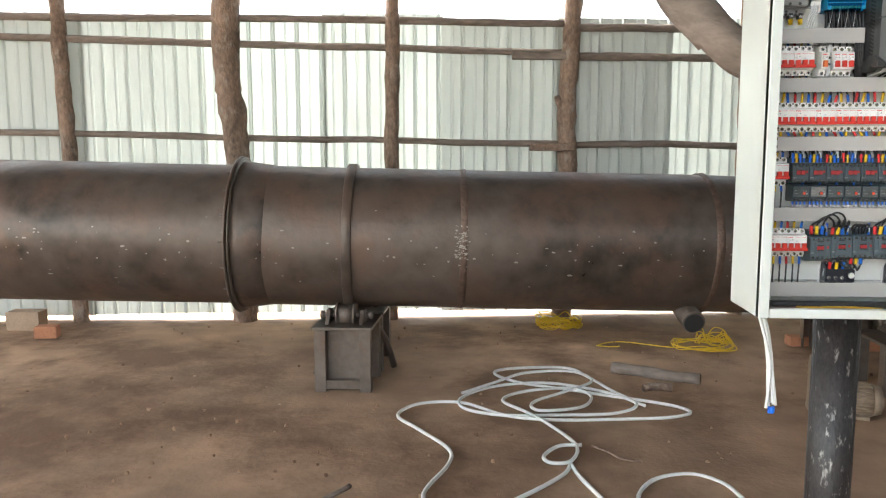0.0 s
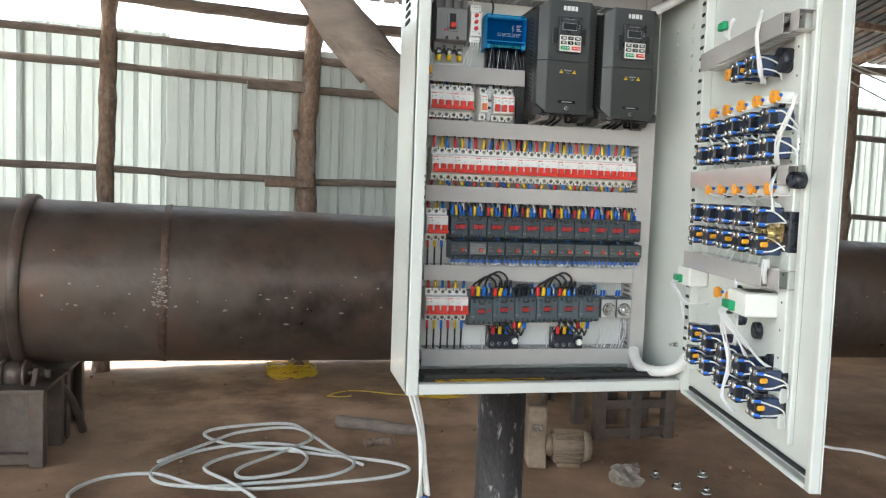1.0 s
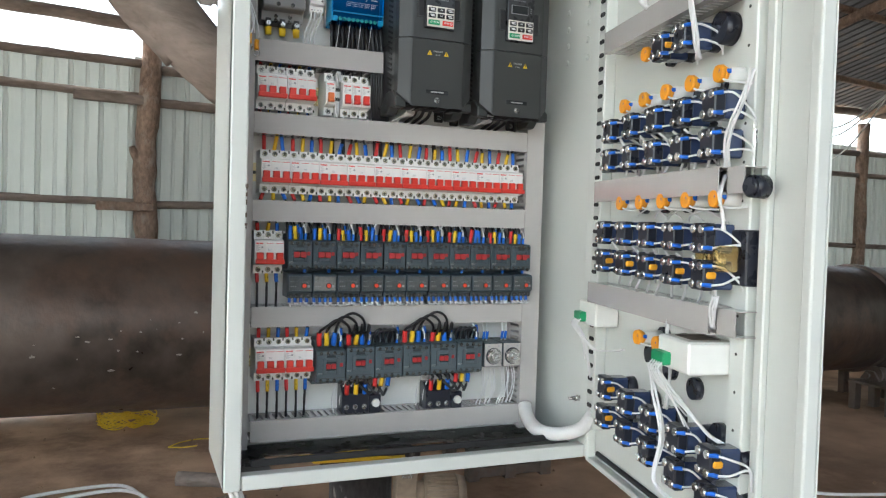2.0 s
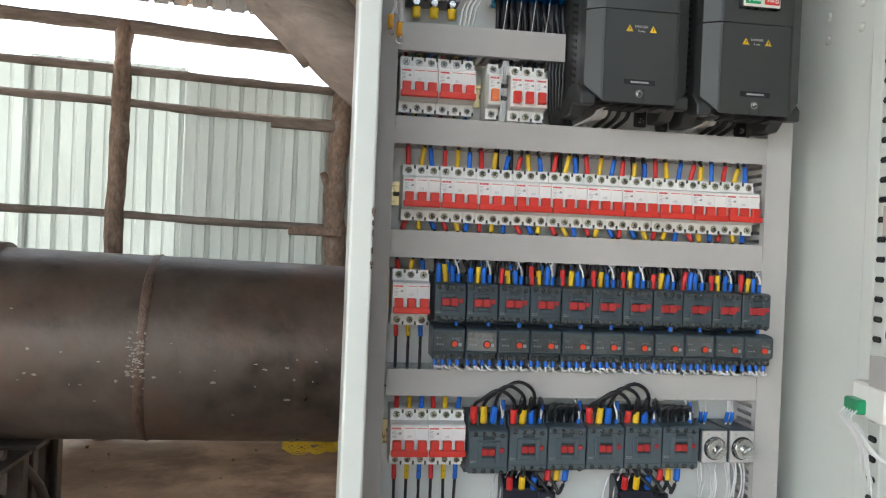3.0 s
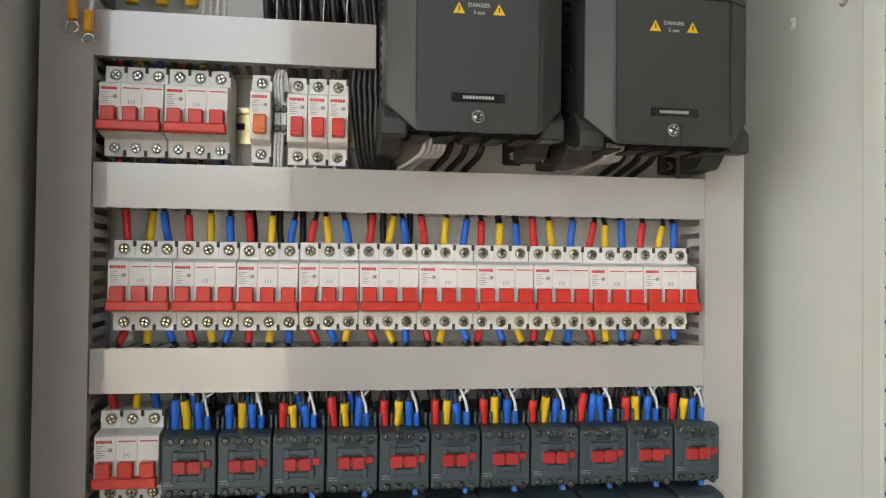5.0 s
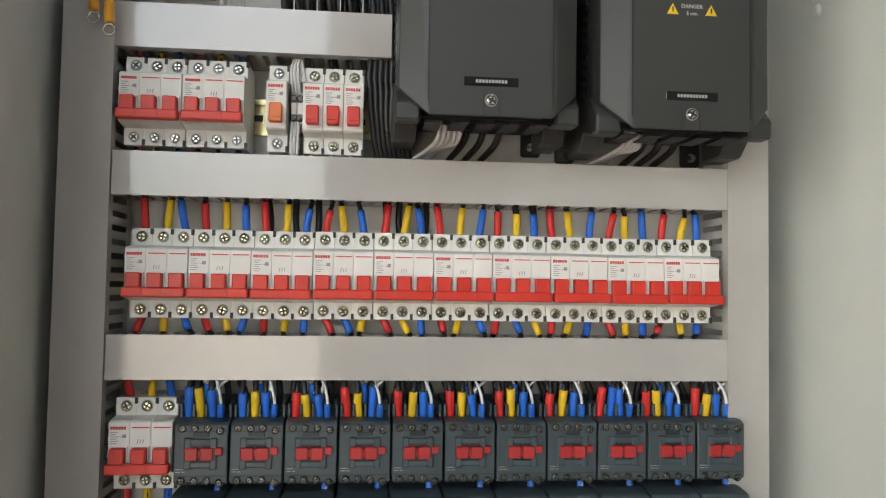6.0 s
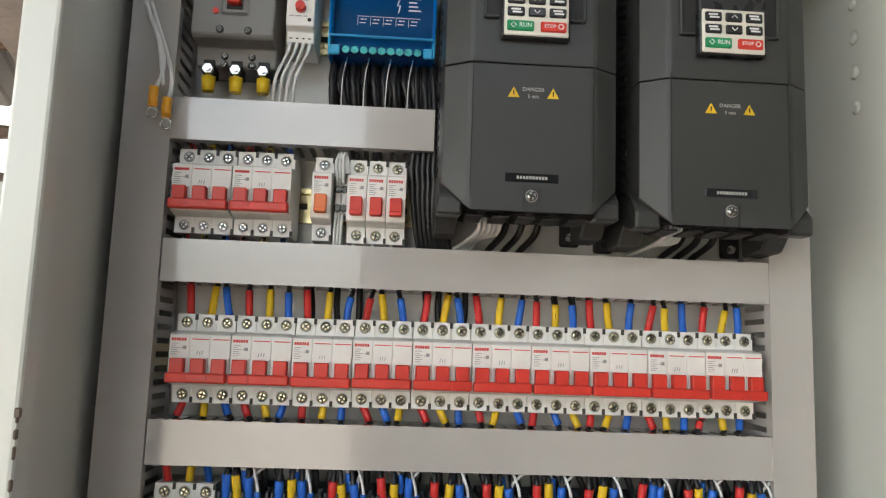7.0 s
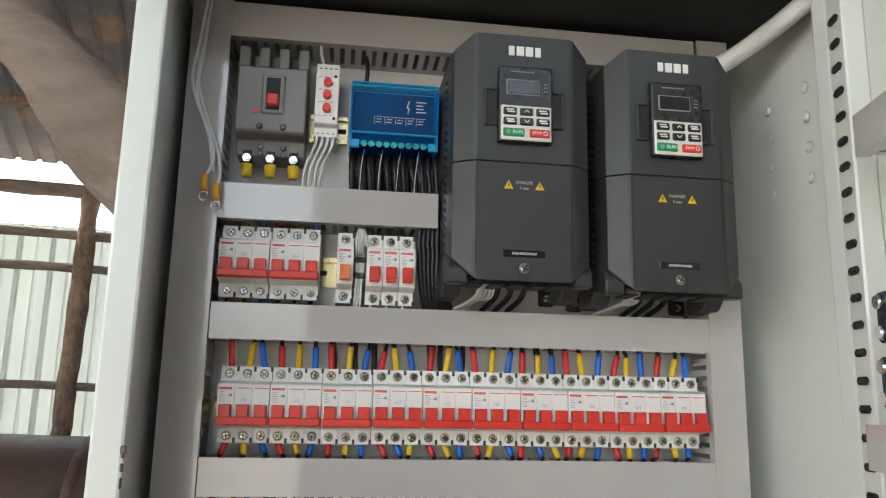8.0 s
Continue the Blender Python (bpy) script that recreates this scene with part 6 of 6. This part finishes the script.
# ---- odds and ends on the floor ----
b = bmesh.new()
tube(b, [(0.055, 3.262, GROUND + 0.03), (0.239, 3.182, GROUND + 0.035), (0.422, 3.089, GROUND + 0.03), (0.617, 3.009, GROUND + 0.03)], 0.040, seg=12, sub=5, rough=0.3)
thing("log", "short weathered log lying on the floor", "log", bm=b, mats=GREYWOOD)
b = bmesh.new()
tube(b, [(0.202, 2.827, GROUND + 0.02), (0.297, 2.853, GROUND + 0.025), (0.393, 2.840, GROUND + 0.02)], 0.027, seg=10, sub=4, rough=0.3)
thing("wood_stub", "small reddish piece of wood on the floor", "wood", bm=b, mats=BARK)
b = bmesh.new()
tube(b, [(-0.259, 1.796, GROUND + 0.006), (-0.184, 1.696, GROUND + 0.012), (-0.123, 1.621, GROUND + 0.006), (-0.028, 1.597, GROUND + 0.006)], 0.006, seg=6, sub=4, rough=0.4)
thing("twig", "thin dark twig on the floor", "twig", bm=b, mats=BARK)
b = bmesh.new()
tube(b, [(-1.582, 0.990, GROUND + 0.012), (-1.508, 1.091, GROUND + 0.014), (-1.457, 1.191, GROUND + 0.012)], 0.012, seg=8, sub=3, rough=0.3)
thing("stick", "pale broken stick on the floor", "stick", bm=b, mats=GREYWOOD)


def brick(x, y, rz, m, s=(0.20, 0.10, 0.075)):
    b = bmesh.new()
    box(b, (0, 0, s[2] / 2), s, 0.005, seg=2)
    for v in b.verts:
        v.co += Vector((jit(0.0015), jit(0.0015), 0))
    return thing("brick", "fired clay brick lying on the floor", "brick", "loose bricks", at=pose(x, y, GROUND - 0.004, 0, 0, rz), bm=b, mats=m)


brick(-4.68, 4.05, 14, BRICKM, (0.183, 0.122, 0.104))
brick(-5.06, 4.36, 5, PALEBRICK, (0.293, 0.171, 0.171))
brick(-1.91, 4.12, 4, BRICKM, (0.244, 0.122, 0.085))
brick(2.15, 4.07, 4, BRICKM, (0.268, 0.122, 0.079))
brick(1.76, 4.21, 4, BRICKM, (0.268, 0.122, 0.079))


def rock(x, y, r, label):
    b = bmesh.new()
    bmesh.ops.create_icosphere(b, subdivisions=3, radius=r)
    for v in b.verts:
        v.co *= 1 + 0.5 * noise.noise(v.co * (1.6 / r)) + 0.15 * noise.noise(v.co * (5 / r))
        v.co.z *= 0.75
    return thing("stone", label, "stone", at=(x, y, GROUND + r * 0.5), bm=b, mats=ROCKM)


rock(1.60, 2.06, 0.088, "grey angular stone on the earth floor")
for x, y in ((1.80, 2.12), (1.84, 1.94), (2.085, 2.085), (1.96, 1.845)):
    b = bmesh.new()
    cyl(b, (0, 0, 0), (0, 0, 0.014), 0.032, 0.030, seg=14)
    cyl(b, (0, 0, 0.012), (0, 0, 0.038), 0.019, 0.018, seg=6)
    cyl(b, (0, 0, 0.037), (0, 0, 0.0395), 0.010, 0.010, seg=12, mi=1)
    thing("flanged_nut", "small steel flanged nut dropped on the floor", "nut", "dropped nuts", at=pose(x, y, GROUND, jit(6), jit(6), random.uniform(0, 90)), bm=b, mats=[SCREWM, BLACKM])
cl = bmesh.new()
for k in range(260):
    x, y = random.uniform(-4.4, 4.4), random.uniform(0.7, 4.8)
    t = bmesh.new()
    bmesh.ops.create_icosphere(t, subdivisions=1, radius=random.uniform(0.004, 0.014))
    for v in t.verts:
        v.co *= 1 + jit(0.25)
    bmesh.ops.translate(t, verts=t.verts, vec=(x, y, GROUND + 0.002))
    merge(cl, t)
thing("gravel", "small crumbs of earth and gravel", "gravel", kind="stuff", bm=cl, mats=EARTH)

# ---- electric motor ----
mo = thing("electric_motor", "old brown finned electric motor with gearbox on the floor", "motor", at=pose(1.29, 2.32, GROUND, 0, 0, -12) @ Matrix.Scale(1.17, 4))
b = bmesh.new()
cyl(b, (-0.03, 0.08, 0.092), (0.125, 0.08, 0.092), 0.074, seg=32)
part("body", b, MOTORM, mo)
for k in range(26):
    a = 2 * math.pi * k / 26
    b = bmesh.new()
    box(b, (0.050, 0.08 + 0.078 * math.cos(a), 0.092 + 0.078 * math.sin(a)), (0.140, 0.014, 0.004), rot=pose(0, 0, 0, math.degrees(a), 0, 0))
    part("cooling_fin", b, MOTORM, mo)
b = bmesh.new()
cyl(b, (0.125, 0.08, 0.092), (0.165, 0.08, 0.092), 0.083, 0.070, seg=32)
part("fan_cowl", b, MOTORM, mo)
b = bmesh.new()
prism(b, [(-0.02, 0.0), (0.20, 0.0), (0.18, 0.02), (0.15, 0.10), (0.16, 0.24), (0.14, 0.30), (0.04, 0.30), (0.02, 0.24), (0.03, 0.10), (0.0, 0.02)], -0.165, -0.065, bevel=0.008)
gear = part("gearbox", b, MOTORM, mo)
b = bmesh.new()
box(b, (-0.115, 0.022, 0.200), (0.05, 0.012, 0.034), 0.001)
part("rating_plate", b, SCREWM, gear)
b = bmesh.new()
box(b, (0.05, 0.08, 0.010), (0.12, 0.13, 0.020), 0.004)
part("foot", b, MOTORM, mo)
b = bmesh.new()
cyl(b, (-0.07, 0.08, 0.10), (-0.028, 0.08, 0.092), 0.045, 0.062, seg=20)
part("shaft_housing", b, MOTORM, mo)

# ---- socket and cables on the far wall ----
sk = thing("wall_socket", "small dark switch socket on the metal wall", "socket", at=SHED @ Matrix.Translation((6.21, WALL_Y - 0.03, 1.59)))
b = bmesh.new()
box(b, (0, 0, 0), (0.11, 0.03, 0.20), 0.006)
part("plate", b, METERW, sk)
b = bmesh.new()
box(b, (0, -0.018, -0.02), (0.08, 0.02, 0.13), 0.006)
part("plug", b, SWB, sk)
b = bmesh.new()
box(b, (0, -0.018, 0.105), (0.12, 0.02, 0.03), 0.004)
part("cap", b, SWB, sk)
for k, (z0, z1) in enumerate(((2.95, 2.72), (2.92, 2.62), (2.80, 2.36))):
    b = bmesh.new()
    tube(b, [(5.3, 4.6, 3.42), (5.45, 4.6, z0 + 0.14), (6.2, 4.55, (z0 + z1) / 2 + 0.05), (7.1, 4.5, z1), (8.1, 4.5, z1 + 0.07), (9.4, 4.6, 3.42)], 0.010, seg=6, sub=6)
    thing("hanging_cable", "slack white cable strung under the roof", "cable", "roof cables", at=SHED, bm=b, mats=WHITEC)
b = bmesh.new()
coilp = [(0.12 + 0.09 * math.cos(2.1 * k) + 0.01 * k, -0.05 + 0.02 * math.sin(1.7 * k), 0.945 + 0.006 * math.sin(k)) for k in range(10)]
tube(b, coilp, 0.0036, seg=6, sub=5)
thing("cable_coil", "yellow wire lying in the cabinet's bottom opening", "cable coil", "yellow cable coils", bm=b, mats=YELLOWC)
